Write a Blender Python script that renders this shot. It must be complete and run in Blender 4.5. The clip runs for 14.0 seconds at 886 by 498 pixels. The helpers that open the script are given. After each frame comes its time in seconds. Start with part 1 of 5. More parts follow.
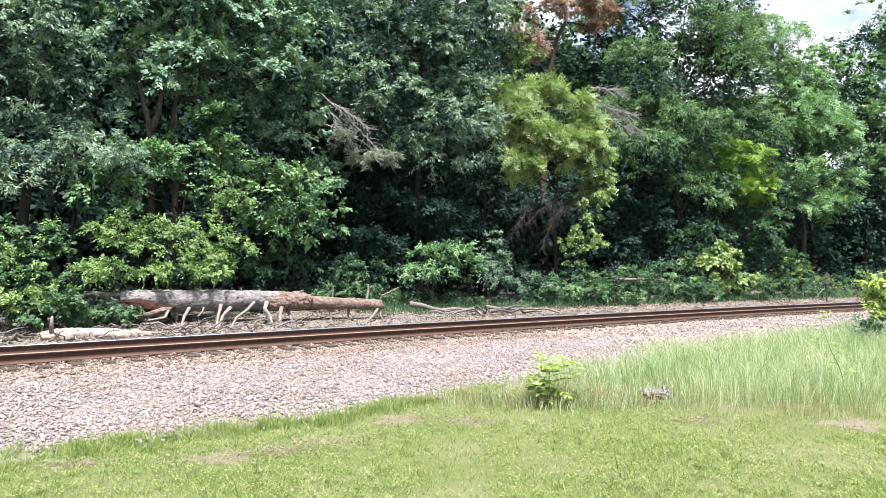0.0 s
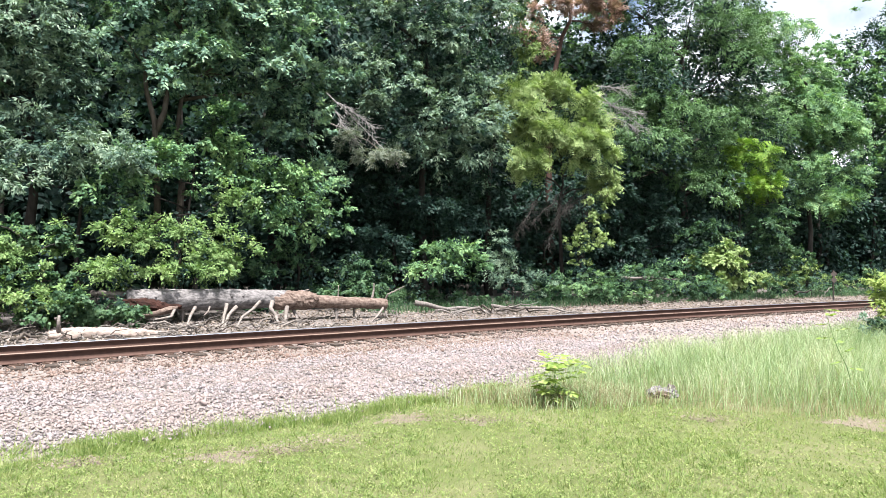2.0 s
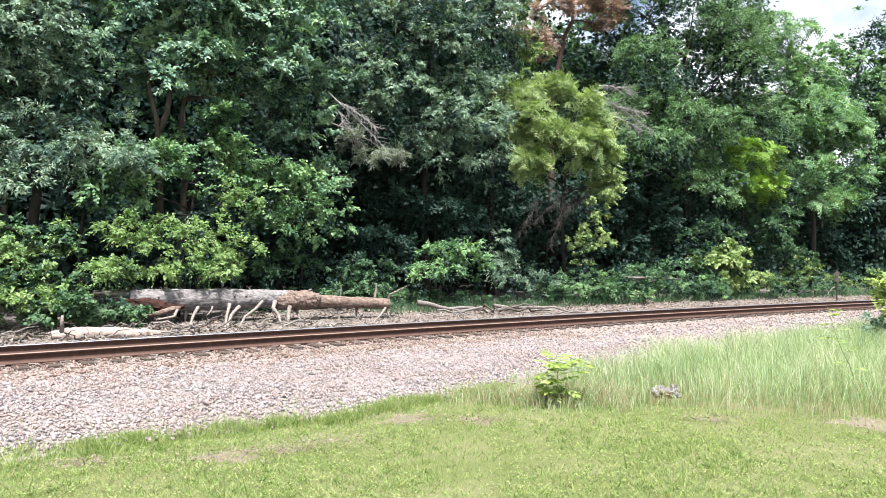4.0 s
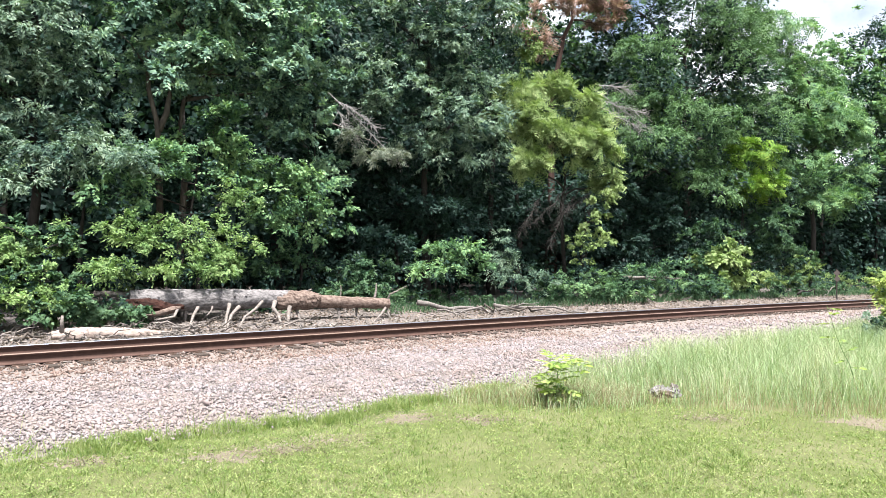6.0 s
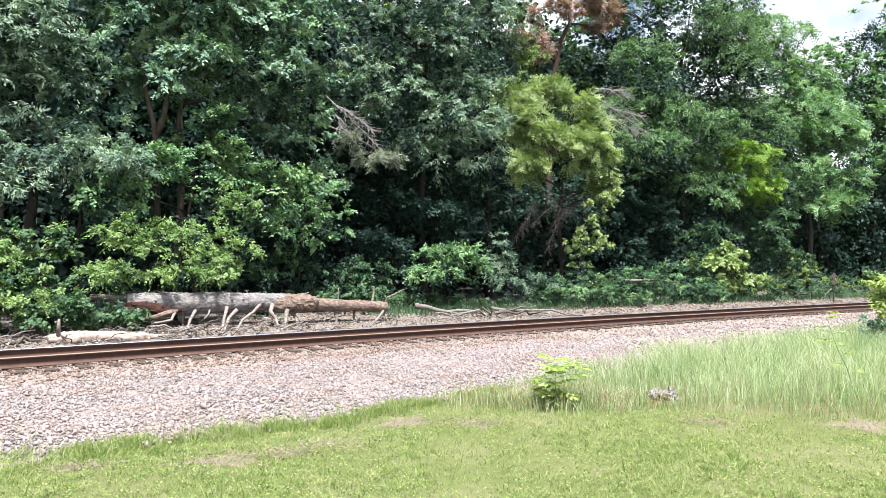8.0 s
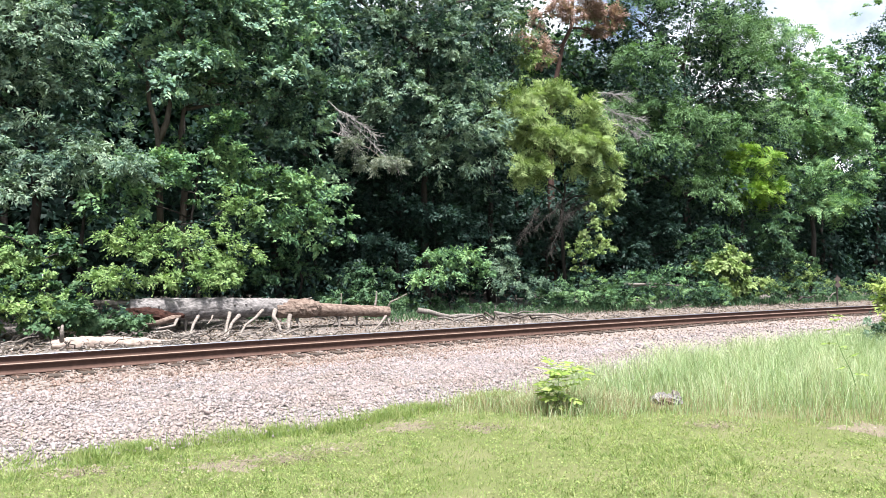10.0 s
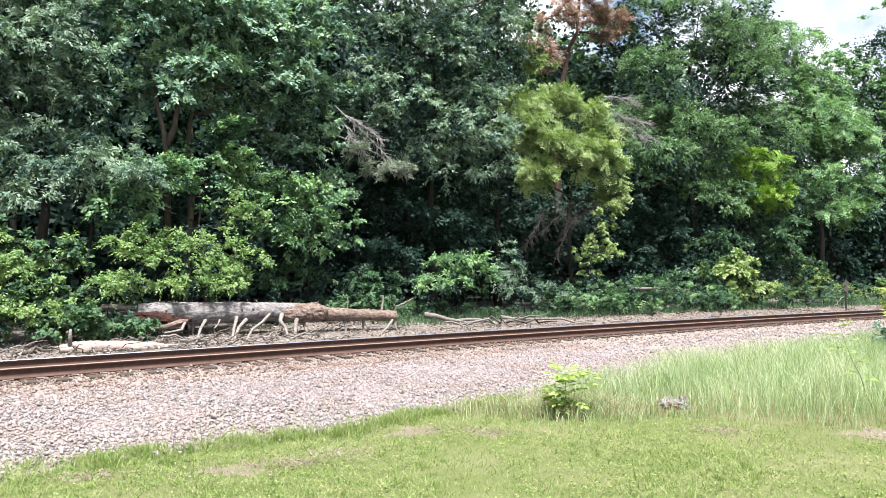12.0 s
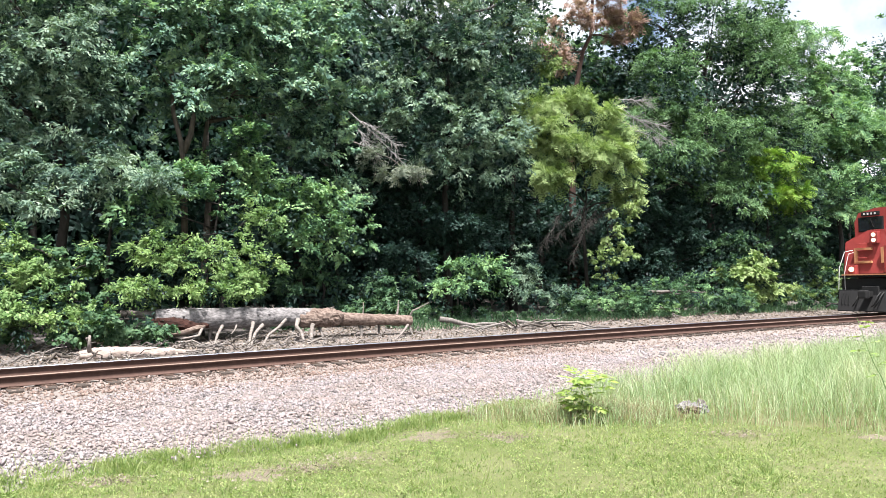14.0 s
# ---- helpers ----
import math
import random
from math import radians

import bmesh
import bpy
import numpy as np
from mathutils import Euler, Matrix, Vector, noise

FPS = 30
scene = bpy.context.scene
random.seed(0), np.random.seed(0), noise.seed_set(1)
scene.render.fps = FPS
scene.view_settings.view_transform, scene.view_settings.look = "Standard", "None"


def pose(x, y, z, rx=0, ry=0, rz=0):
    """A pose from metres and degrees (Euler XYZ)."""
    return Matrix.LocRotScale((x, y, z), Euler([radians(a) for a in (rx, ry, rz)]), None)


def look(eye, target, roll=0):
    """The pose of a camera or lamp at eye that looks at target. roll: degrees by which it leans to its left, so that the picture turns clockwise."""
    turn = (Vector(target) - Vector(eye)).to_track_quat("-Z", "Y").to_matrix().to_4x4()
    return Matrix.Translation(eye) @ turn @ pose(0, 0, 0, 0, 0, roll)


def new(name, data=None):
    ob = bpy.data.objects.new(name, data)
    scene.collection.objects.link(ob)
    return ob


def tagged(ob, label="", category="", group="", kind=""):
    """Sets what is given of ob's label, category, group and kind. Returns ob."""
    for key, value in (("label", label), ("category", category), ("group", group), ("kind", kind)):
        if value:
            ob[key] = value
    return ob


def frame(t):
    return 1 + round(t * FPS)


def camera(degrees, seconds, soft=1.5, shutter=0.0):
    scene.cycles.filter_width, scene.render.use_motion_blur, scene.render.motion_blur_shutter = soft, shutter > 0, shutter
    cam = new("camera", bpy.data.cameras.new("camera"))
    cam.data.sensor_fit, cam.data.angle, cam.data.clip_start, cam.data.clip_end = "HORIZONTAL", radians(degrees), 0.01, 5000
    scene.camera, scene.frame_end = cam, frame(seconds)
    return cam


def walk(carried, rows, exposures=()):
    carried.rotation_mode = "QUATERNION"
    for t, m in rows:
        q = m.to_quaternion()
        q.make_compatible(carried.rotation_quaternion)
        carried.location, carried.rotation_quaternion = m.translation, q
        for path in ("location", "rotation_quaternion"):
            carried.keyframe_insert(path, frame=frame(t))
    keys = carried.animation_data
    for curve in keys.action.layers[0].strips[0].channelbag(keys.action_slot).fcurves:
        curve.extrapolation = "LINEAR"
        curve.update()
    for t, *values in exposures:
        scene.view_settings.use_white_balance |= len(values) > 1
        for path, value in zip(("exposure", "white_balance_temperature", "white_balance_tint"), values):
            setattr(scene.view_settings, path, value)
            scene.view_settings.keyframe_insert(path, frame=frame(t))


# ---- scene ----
# The camera stands at eye height on the lawn and only turns.
EYE = (0.0, 0.0, 1.72)
cam = camera(64.7, 14.0, 0.8)
PATH = [
    (0, look(EYE, (0.0000, 9.9959, 2.0070), 0.298)),
    (0.5, look(EYE, (-0.0189, 9.9955, 2.0205), 0.252)),
    (1, look(EYE, (-0.0424, 9.9955, 2.0181), 0.233)),
    (1.5, look(EYE, (-0.0616, 9.9958, 2.0044), 0.224)),
    (2, look(EYE, (-0.0752, 9.9960, 1.9915), 0.210)),
    (2.5, look(EYE, (-0.0877, 9.9961, 1.9841), 0.240)),
    (3, look(EYE, (-0.0985, 9.9959, 1.9893), 0.255)),
    (5.5, look(EYE, (-0.1210, 9.9957, 1.9871), 0.116)),
    (6, look(EYE, (-0.1090, 9.9959, 1.9864), 0.115)),
    (6.5, look(EYE, (-0.0922, 9.9960, 1.9878), 0.118)),
    (7, look(EYE, (-0.0776, 9.9958, 1.9995), 0.145)),
    (7.5, look(EYE, (-0.0737, 9.9955, 2.0116), 0.143)),
    (8, look(EYE, (-0.0745, 9.9949, 2.0320), 0.081)),
    (10.5, look(EYE, (-0.1197, 9.9917, 2.1100), -0.156)),
    (11, look(EYE, (-0.1408, 9.9908, 2.1239), -0.137)),
    (11.5, look(EYE, (-0.1695, 9.9898, 2.1383), -0.157)),
    (12, look(EYE, (-0.2037, 9.9883, 2.1575), -0.142)),
    (12.5, look(EYE, (-0.2479, 9.9865, 2.1765), -0.211)),
    (13, look(EYE, (-0.2868, 9.9847, 2.1938), -0.335)),
    (13.5, look(EYE, (-0.3363, 9.9823, 2.2104), -0.432)),
    (14, look(EYE, (-0.4159, 9.9788, 2.2211), -0.523)),
]
walk(cam, PATH)

# ---- daylight: high soft sun behind the camera, bright half-clouded sky ----
SUN_EL, SUN_AZ = radians(69), radians(168)   # azimuth clockwise from +Y


def daylight():
    world = bpy.data.worlds.new("sky")
    scene.world = world
    world.use_nodes = True
    nt = world.node_tree
    nt.nodes.clear()
    out = nt.nodes.new("ShaderNodeOutputWorld")
    bg = nt.nodes.new("ShaderNodeBackground")
    sky = nt.nodes.new("ShaderNodeTexSky")
    sky.sky_type = "NISHITA"
    sky.sun_disc = False
    sky.sun_elevation = SUN_EL
    sky.sun_rotation = SUN_AZ
    sky.air_density, sky.dust_density, sky.ozone_density = 1.0, 2.0, 1.0
    co = nt.nodes.new("ShaderNodeTexCoord")
    no = nt.nodes.new("ShaderNodeTexNoise")
    no.inputs["Scale"].default_value = 3.2
    no.inputs["Detail"].default_value = 7
    no.inputs["Roughness"].default_value = 0.55
    ramp = nt.nodes.new("ShaderNodeValToRGB")
    ramp.color_ramp.elements[0].position = 0.36
    ramp.color_ramp.elements[1].position = 0.60
    mix = nt.nodes.new("ShaderNodeMix")
    mix.data_type = "RGBA"
    mix.inputs["B"].default_value = (8.6, 8.8, 9.2, 1)
    nt.links.new(co.outputs["Generated"], no.inputs["Vector"])
    nt.links.new(no.outputs["Fac"], ramp.inputs["Fac"])
    nt.links.new(ramp.outputs["Color"], mix.inputs["Factor"])
    nt.links.new(sky.outputs["Color"], mix.inputs["A"])
    nt.links.new(mix.outputs["Result"], bg.inputs["Color"])
    bg.inputs["Strength"].default_value = 0.06
    nt.links.new(bg.outputs["Background"], out.inputs["Surface"])
    sun = bpy.data.lights.new("sun", "SUN")
    sun.energy, sun.angle, sun.color = 5.0, radians(6), (1.0, 0.97, 0.945)
    ob = new("sun", sun)
    d = Vector((math.sin(SUN_AZ) * math.cos(SUN_EL), math.cos(SUN_AZ) * math.cos(SUN_EL), math.sin(SUN_EL)))
    ob.matrix_world = look(d * 60, (0, 0, 0))
    scene.view_settings.exposure = 1.81


daylight()

# ---- materials ----


class Nodes:
    """A short way to write a node material."""

    def __init__(self, name):
        self.mat = bpy.data.materials.new(name)
        self.mat.use_nodes = True
        self.nt = self.mat.node_tree
        self.nt.nodes.clear()
        self.out = self.nt.nodes.new("ShaderNodeOutputMaterial")

    def add(self, kind, props=(), **sockets):
        n = self.nt.nodes.new("ShaderNode" + kind)
        for key, value in props:
            setattr(n, key, value)
        for key, value in sockets.items():
            self.put(n, key.replace("_", " "), value)
        return n

    def put(self, n, key, value):
        if isinstance(value, bpy.types.NodeSocket):
            self.nt.links.new(value, n.inputs[key])
        else:
            n.inputs[key].default_value = value

    def noise(self, scale, detail=4, rough=0.55, vec=None):
        n = self.add("TexNoise", Scale=scale, Detail=detail, Roughness=rough)
        if vec is None:
            vec = self.add("TexCoord").outputs["Object"]
        self.nt.links.new(vec, n.inputs["Vector"])
        return n.outputs["Fac"]

    def ramp(self, fac, stops):
        n = self.add("ValToRGB")
        e = n.color_ramp.elements
        while len(e) < len(stops):
            e.new(0.5)
        for el, (pos, col) in zip(e, stops):
            el.position, el.color = pos, (*col, 1)
        self.nt.links.new(fac, n.inputs["Fac"])
        return n.outputs["Color"]

    def mix(self, fac, a, b, mode="MIX"):
        n = self.nt.nodes.new("ShaderNodeMix")
        n.data_type, n.blend_type = "RGBA", mode
        for key, value in (("Factor", fac), ("A", a), ("B", b)):
            if not isinstance(value, bpy.types.NodeSocket) and key != "Factor":
                value = (*value, 1)
            self.put(n, key, value)
        return n.outputs["Result"]

    def bump(self, height, strength=0.4, distance=0.02):
        return self.add("Bump", Strength=strength, Distance=distance, Height=height).outputs["Normal"]

    def surface(self, color, rough=0.8, metal=0.0, normal=None, spec=0.4, **more):
        b = self.add("BsdfPrincipled", Roughness=rough, Metallic=metal)
        self.put(b, "Base Color", color if isinstance(color, bpy.types.NodeSocket) else (*color, 1))
        self.put(b, "Specular IOR Level", spec)
        if normal is not None:
            self.nt.links.new(normal, b.inputs["Normal"])
        for key, value in more.items():
            self.put(b, key.replace("_", " "), value)
        self.nt.links.new(b.outputs["BSDF"], self.out.inputs["Surface"])
        return b


def leaf_mat(name, dark, mid, light, glow=0.26, rough=0.5, patch=1.1):
    """Leaf: colour by leaf, a little sheen, light coming through."""
    m = Nodes(name)
    isle = m.add("NewGeometry").outputs["Random Per Island"]
    big = m.noise(patch, 3)
    fac = m.add("Math", (("operation", "MULTIPLY_ADD"),)).outputs[0]
    node = fac.node
    m.nt.links.new(isle, node.inputs[0])
    node.inputs[1].default_value = 0.6
    sub = m.add("Math", (("operation", "MULTIPLY_ADD"),))
    m.nt.links.new(big, sub.inputs[0])
    sub.inputs[1].default_value = 1.9
    sub.inputs[2].default_value = -0.75
    m.nt.links.new(sub.outputs[0], node.inputs[2])
    col = m.ramp(fac, ((0.05, dark), (0.45, mid), (0.95, light)))
    b = m.surface(col, rough, spec=0.12)
    tr = m.add("BsdfTranslucent")
    thru = m.mix(1.0, col, (1.1, 1.25, 0.6), "MULTIPLY")
    m.nt.links.new(thru, tr.inputs["Color"])
    sh = m.add("MixShader")
    sh.inputs[0].default_value = glow
    m.nt.links.new(b.outputs["BSDF"], sh.inputs[1])
    m.nt.links.new(tr.outputs[0], sh.inputs[2])
    m.nt.links.new(sh.outputs[0], m.out.inputs["Surface"])
    return m.mat


def wood_mat(name, dark, light, scale=14, bump=0.6, stretch=(1, 1, 0.2)):
    m = Nodes(name)
    mp = m.add("Mapping")
    mp.inputs["Scale"].default_value = stretch
    m.nt.links.new(m.add("TexCoord").outputs["Object"], mp.inputs["Vector"])
    grain = m.noise(scale, 6, 0.65, mp.outputs[0])
    blot = m.noise(1.6, 3)
    col = m.mix(blot, m.ramp(grain, ((0.3, dark), (0.7, light))), m.ramp(grain, ((0.3, [c * 0.7 for c in dark]), (0.75, [c * 0.85 for c in light]))))
    m.surface(col, 0.85, normal=m.bump(grain, bump, 0.03), spec=0.2)
    return m.mat


def plain_mat(name, color, rough=0.5, metal=0.0, vary=0.2, scale=6, spec=0.4, bump=0.1):
    m = Nodes(name)
    n = m.noise(scale, 5, 0.6)
    col = m.ramp(n, ((0.25, [c * (1 - vary) for c in color]), (0.75, [min(1, c * (1 + vary)) for c in color])))
    m.surface(col, rough, metal, m.bump(m.noise(scale * 6, 3), bump, 0.01), spec)
    return m.mat


def glow_mat(name, color, power):
    m = Nodes(name)
    b = m.surface(color, 0.2)
    m.put(b, "Emission Color", (*color, 1))
    m.put(b, "Emission Strength", power)
    return m.mat


def stone_mat(name, stops, rough=0.9):
    m = Nodes(name)
    isle = m.add("NewGeometry").outputs["Random Per Island"]
    col = m.ramp(isle, stops)
    n = m.noise(30, 4, 0.6)
    col = m.mix(n, col, (0.5, 0.47, 0.44), "MULTIPLY")
    col = m.mix(0.6, m.ramp(isle, stops), col)
    patch = m.ramp(m.noise(0.8, 4, 0.6), ((0.4, (1.0, 1.01, 1.07)), (0.64, (0.96, 0.91, 0.9))))
    col = m.mix(1.0, col, patch, "MULTIPLY")
    m.surface(col, rough, normal=m.bump(n, 0.4, 0.01), spec=0.2)
    return m.mat


def ground_mat(name, a, b, c, fine=40, coarse=0.7):
    m = Nodes(name)
    n1, n2, n3 = m.noise(fine, 6, 0.7), m.noise(coarse, 4), m.noise(fine * 0.25, 5)
    col = m.mix(n1, a, b)
    col = m.mix(m.ramp(n2, ((0.45, (0, 0, 0)), (0.65, (1, 1, 1)))), col, m.mix(n3, c, b))
    m.surface(col, 0.95, normal=m.bump(n1, 0.8, 0.02), spec=0.1)
    return m.mat


MAT = {
    "soil": ground_mat("lawn soil", (0.066, 0.0825, 0.0297), (0.1155, 0.1287, 0.0528), (0.1386, 0.1254, 0.0792)),
    "dirt": ground_mat("bare dirt with straw", (0.1056, 0.0858, 0.066), (0.2046, 0.1716, 0.1386), (0.0924, 0.0924, 0.0462), 70, 9.0),
    "litter": ground_mat("leaf litter", (0.0726, 0.0627, 0.0561), (0.1848, 0.165, 0.1584), (0.0528, 0.04488, 0.0396), 30, 1.2),
    "ballast_bed": ground_mat("ballast bed", (0.1056, 0.0924, 0.0858), (0.2244, 0.198, 0.1848), (0.1848, 0.1551, 0.1386), 35, 0.5),
    "ballast": stone_mat("ballast stone", ((0.0, (0.132, 0.1188, 0.1155)), (0.2, (0.231, 0.2079, 0.2013)), (0.5, (0.297, 0.264, 0.2574)), (0.78, (0.2772, 0.2277, 0.2112)), (1.0, (0.3564, 0.33, 0.3234)))),
    "rust_stone": stone_mat("rust-dusted stone", ((0.0, (0.0726, 0.0528, 0.0429)), (0.35, (0.1848, 0.1353, 0.1122)), (0.7, (0.2442, 0.1848, 0.1551)), (1.0, (0.2904, 0.2442, 0.2211)))),
    "rail": plain_mat("rusty rail steel", (0.066, 0.0396, 0.03234), 0.85, 0.0, 0.25, 9, 0.15),
    "rail_top": plain_mat("polished rail head", (0.2376, 0.2574, 0.3036), 0.5, 1.0, 0.1, 20, bump=0.02),
    "rail_top_dull": plain_mat("dull rail head", (0.1584, 0.1089, 0.0858), 0.6, 0.2, 0.15, 20),
    "tie": wood_mat("creosoted tie", (0.0297, 0.0231, 0.0198), (0.0792, 0.0627, 0.0528), 20),
    "plate": plain_mat("tie plate rust", (0.0528, 0.0297, 0.0198), 0.8),
    "bark": wood_mat("bark", (0.01452, 0.01254, 0.01122), (0.0396, 0.03564, 0.03234), 12),
    "bark_pale": wood_mat("pale bark", (0.0396, 0.033, 0.02772), (0.1056, 0.0891, 0.0759), 12),
    "pine_bark": wood_mat("pine bark", (0.0264, 0.01452, 0.01188), (0.0792, 0.0462, 0.03828), 10),
    "log": wood_mat("weathered log bark", (0.0462, 0.0429, 0.04356), (0.264, 0.2475, 0.2475), 16, 1.0, (0.35, 1, 1)),
    "log_red": wood_mat("peeling red-brown bark", (0.0495, 0.02772, 0.0198), (0.2376, 0.1848, 0.1584), 14, 1.0, (0.5, 1, 1)),
    "log_bare": wood_mat("bare bleached wood", (0.099, 0.0825, 0.0726), (0.2772, 0.2475, 0.2277), 22, 0.4, (0.2, 1, 1)),
    "rot": wood_mat("rotten red heartwood", (0.01056, 0.00462, 0.0033), (0.0495, 0.01848, 0.0132), 10, 1.0, (0.2, 1, 1)),
    "log_pink": wood_mat("bleached pinkish wood", (0.2244, 0.1716, 0.1452), (0.3696, 0.3102, 0.2772), 14, 0.6, (0.25, 1, 1)),
    "stick": wood_mat("dead stick", (0.066, 0.05808, 0.0528), (0.2244, 0.2013, 0.1881), 25),
    "dead_twig": wood_mat("grey dead twig", (0.1716, 0.165, 0.165), (0.3564, 0.3432, 0.3432), 25),
    "leaf_maple": leaf_mat("maple leaf", (0.044, 0.09, 0.079), (0.117, 0.207, 0.155), (0.281, 0.403, 0.246)),
    # near-black leaves: shade of inner, understorey and far foliage put in the colour
    "leaf_dark": leaf_mat("leaf darkened as shade", (0.007, 0.018, 0.017), (0.016, 0.038, 0.032), (0.04, 0.075, 0.058)),
    "leaf_mid": leaf_mat("mid green leaf", (0.037, 0.091, 0.052), (0.108, 0.204, 0.104), (0.228, 0.35, 0.157)),
    "leaf_grey": leaf_mat("grey-green leaf", (0.039, 0.078, 0.062), (0.114, 0.181, 0.134), (0.248, 0.325, 0.243)),
    "leaf_willow": leaf_mat("willow leaf", (0.034, 0.073, 0.036), (0.08, 0.151, 0.069), (0.151, 0.243, 0.121)),
    "leaf_yellow": leaf_mat("yellow-green leaf", (0.082, 0.133, 0.043), (0.175, 0.248, 0.096), (0.282, 0.349, 0.164)),
    "leaf_vivid": leaf_mat("vivid young leaf", (0.05214, 0.1201, 0.02046), (0.1102, 0.2086, 0.03234), (0.1914, 0.2805, 0.05412)),
    "leaf_elm": leaf_mat("yellowish elm leaf", (0.055, 0.108, 0.04), (0.138, 0.228, 0.083), (0.245, 0.332, 0.145)),
    "leaf_ivy": leaf_mat("vine leaf", (0.01848, 0.04818, 0.02904), (0.04884, 0.1003, 0.0528), (0.103, 0.1703, 0.08844)),
    "needle_brown": leaf_mat("brown needles", (0.1432, 0.08382, 0.07128), (0.2567, 0.161, 0.1406), (0.3689, 0.2706, 0.2442), 0.2),
    "needle_grey": leaf_mat("grey dry needles", (0.07128, 0.09438, 0.07326), (0.1346, 0.163, 0.1287), (0.2138, 0.2317, 0.1888), 0.2),
    "straw": leaf_mat("dry straw", (0.1379, 0.1181, 0.066), (0.2251, 0.1921, 0.1155), (0.3049, 0.266, 0.1736), 0.3),
    "leaf_lime": leaf_mat("pale lime leaf", (0.099, 0.1584, 0.033), (0.1782, 0.2508, 0.0594), (0.2772, 0.33, 0.1122)),
    "dry_leaf": leaf_mat("dry fallen leaf", (0.066, 0.0495, 0.0396), (0.165, 0.132, 0.1089), (0.3168, 0.2772, 0.2508), 0.1, 0.8),
    "lawn": leaf_mat("lawn blade", (0.102, 0.156, 0.052), (0.172, 0.234, 0.079), (0.282, 0.303, 0.147), 0.4, patch=7),
    "tall_grass": leaf_mat("tall grass blade", (0.155, 0.235, 0.116), (0.277, 0.354, 0.201), (0.422, 0.441, 0.323), 0.4),
}

# ---- helpers for shapes ----


def mesh_of(name, verts, faces, mat, smooth=False):
    """A mesh from arrays; every face has as many corners as faces has columns."""
    v, f = np.asarray(verts, np.float32), np.asarray(faces, np.int32)
    me = bpy.data.meshes.new(name)
    me.vertices.add(len(v))
    me.vertices.foreach_set("co", v.ravel())
    me.loops.add(f.size)
    me.loops.foreach_set("vertex_index", f.ravel())
    me.polygons.add(len(f))
    me.polygons.foreach_set("loop_start", np.arange(0, f.size, f.shape[1], dtype=np.int32))
    if smooth:
        me.polygons.foreach_set("use_smooth", np.ones(len(f), bool))
    me.update(calc_edges=True)
    for mm in (mat if isinstance(mat, (list, tuple)) else [mat]):
        me.materials.append(MAT[mm] if isinstance(mm, str) else mm)
    return me


def bm_mesh(name, bm, mat, smooth=False):
    me = bpy.data.meshes.new(name)
    if smooth:
        for f in bm.faces:
            f.smooth = True
    bm.to_mesh(me)
    bm.free()
    me.materials.append(MAT[mat] if isinstance(mat, str) else mat)
    return me


def part(name, data, parent, label="", at=None, kind=""):
    ob = new(name, data)
    ob.parent = parent
    if at is not None:
        ob.matrix_basis = at
    return tagged(ob, label, kind=kind)


def thing(name, label, category, group="", kind="", at=(0, 0, 0)):
    ob = new(name)
    ob.location = at
    return tagged(ob, label, category, group, kind)


def tube(bm, pts, radii, sides=8, cap=True, rough=0.0, rng=None):
    """A tapered tube through points."""
    pts = [Vector(p) for p in pts]
    rings = []
    for i, p in enumerate(pts):
        d = (pts[min(i + 1, len(pts) - 1)] - pts[max(i - 1, 0)]).normalized()
        a = d.orthogonal().normalized() if i == 0 else (last - d * last.dot(d)).normalized()
        last = a
        b = d.cross(a)
        ring = []
        for j in range(sides):
            w = 2 * math.pi * j / sides
            r = radii[i] * (1 + (rng.uniform(-rough, rough) if rng else 0))
            ring.append(bm.verts.new(p + (a * math.cos(w) + b * math.sin(w)) * r))
        rings.append(ring)
    for r0, r1 in zip(rings, rings[1:]):
        for j in range(sides):
            bm.faces.new((r0[j], r0[(j + 1) % sides], r1[(j + 1) % sides], r1[j]))
    if cap:
        bm.faces.new(rings[0][::-1])
        bm.faces.new(rings[-1])
    return rings


def wander(a, b, n, amount, rng, sag=0.0):
    """Points from a to b with a natural wobble."""
    a, b = Vector(a), Vector(b)
    out = []
    for i in range(n + 1):
        t = i / n
        w = math.sin(math.pi * t) * amount
        out.append(a.lerp(b, t) + Vector((rng.uniform(-w, w), rng.uniform(-w, w), rng.uniform(-w, w) - sag * math.sin(math.pi * t))))
    return out


def box(bm, x0, x1, y0, y1, z0, z1, bevel=0.0):
    r = bmesh.ops.create_cube(bm, size=1)
    vs = r["verts"]
    for v in vs:
        v.co = Vector((x0 + (v.co.x + 0.5) * (x1 - x0), y0 + (v.co.y + 0.5) * (y1 - y0), z0 + (v.co.z + 0.5) * (z1 - z0)))
    if bevel:
        es = list({e for v in vs for e in v.link_edges})
        bmesh.ops.bevel(bm, geom=es, offset=bevel, segments=2, affect="EDGES", profile=0.6)


def rod(bm, a, b, r, sides=8):
    tube(bm, [a, b], [r, r], sides)


def prism(bm, outline, y0, y1):
    """An outline in x and z, pulled from y0 to y1."""
    lo = [bm.verts.new((x, y0, z)) for x, z in outline]
    hi = [bm.verts.new((x, y1, z)) for x, z in outline]
    n = len(outline)
    for i in range(n):
        bm.faces.new((lo[i], lo[(i + 1) % n], hi[(i + 1) % n], hi[i]))
    bm.faces.new(lo[::-1])
    bm.faces.new(hi)
    bmesh.ops.recalc_face_normals(bm, faces=bm.faces[:])


# ---- the curve of the track: s along the near rail, off across it (away from the lawn) ----
HEAD0, BEND, START = 0.8694, 0.0037, (-8.394, 11.656)
RADIUS = 1 / BEND
CENTRE = (START[0] + RADIUS * math.cos(HEAD0), START[1] - RADIUS * math.sin(HEAD0))
RAIL_TOP = 0.19


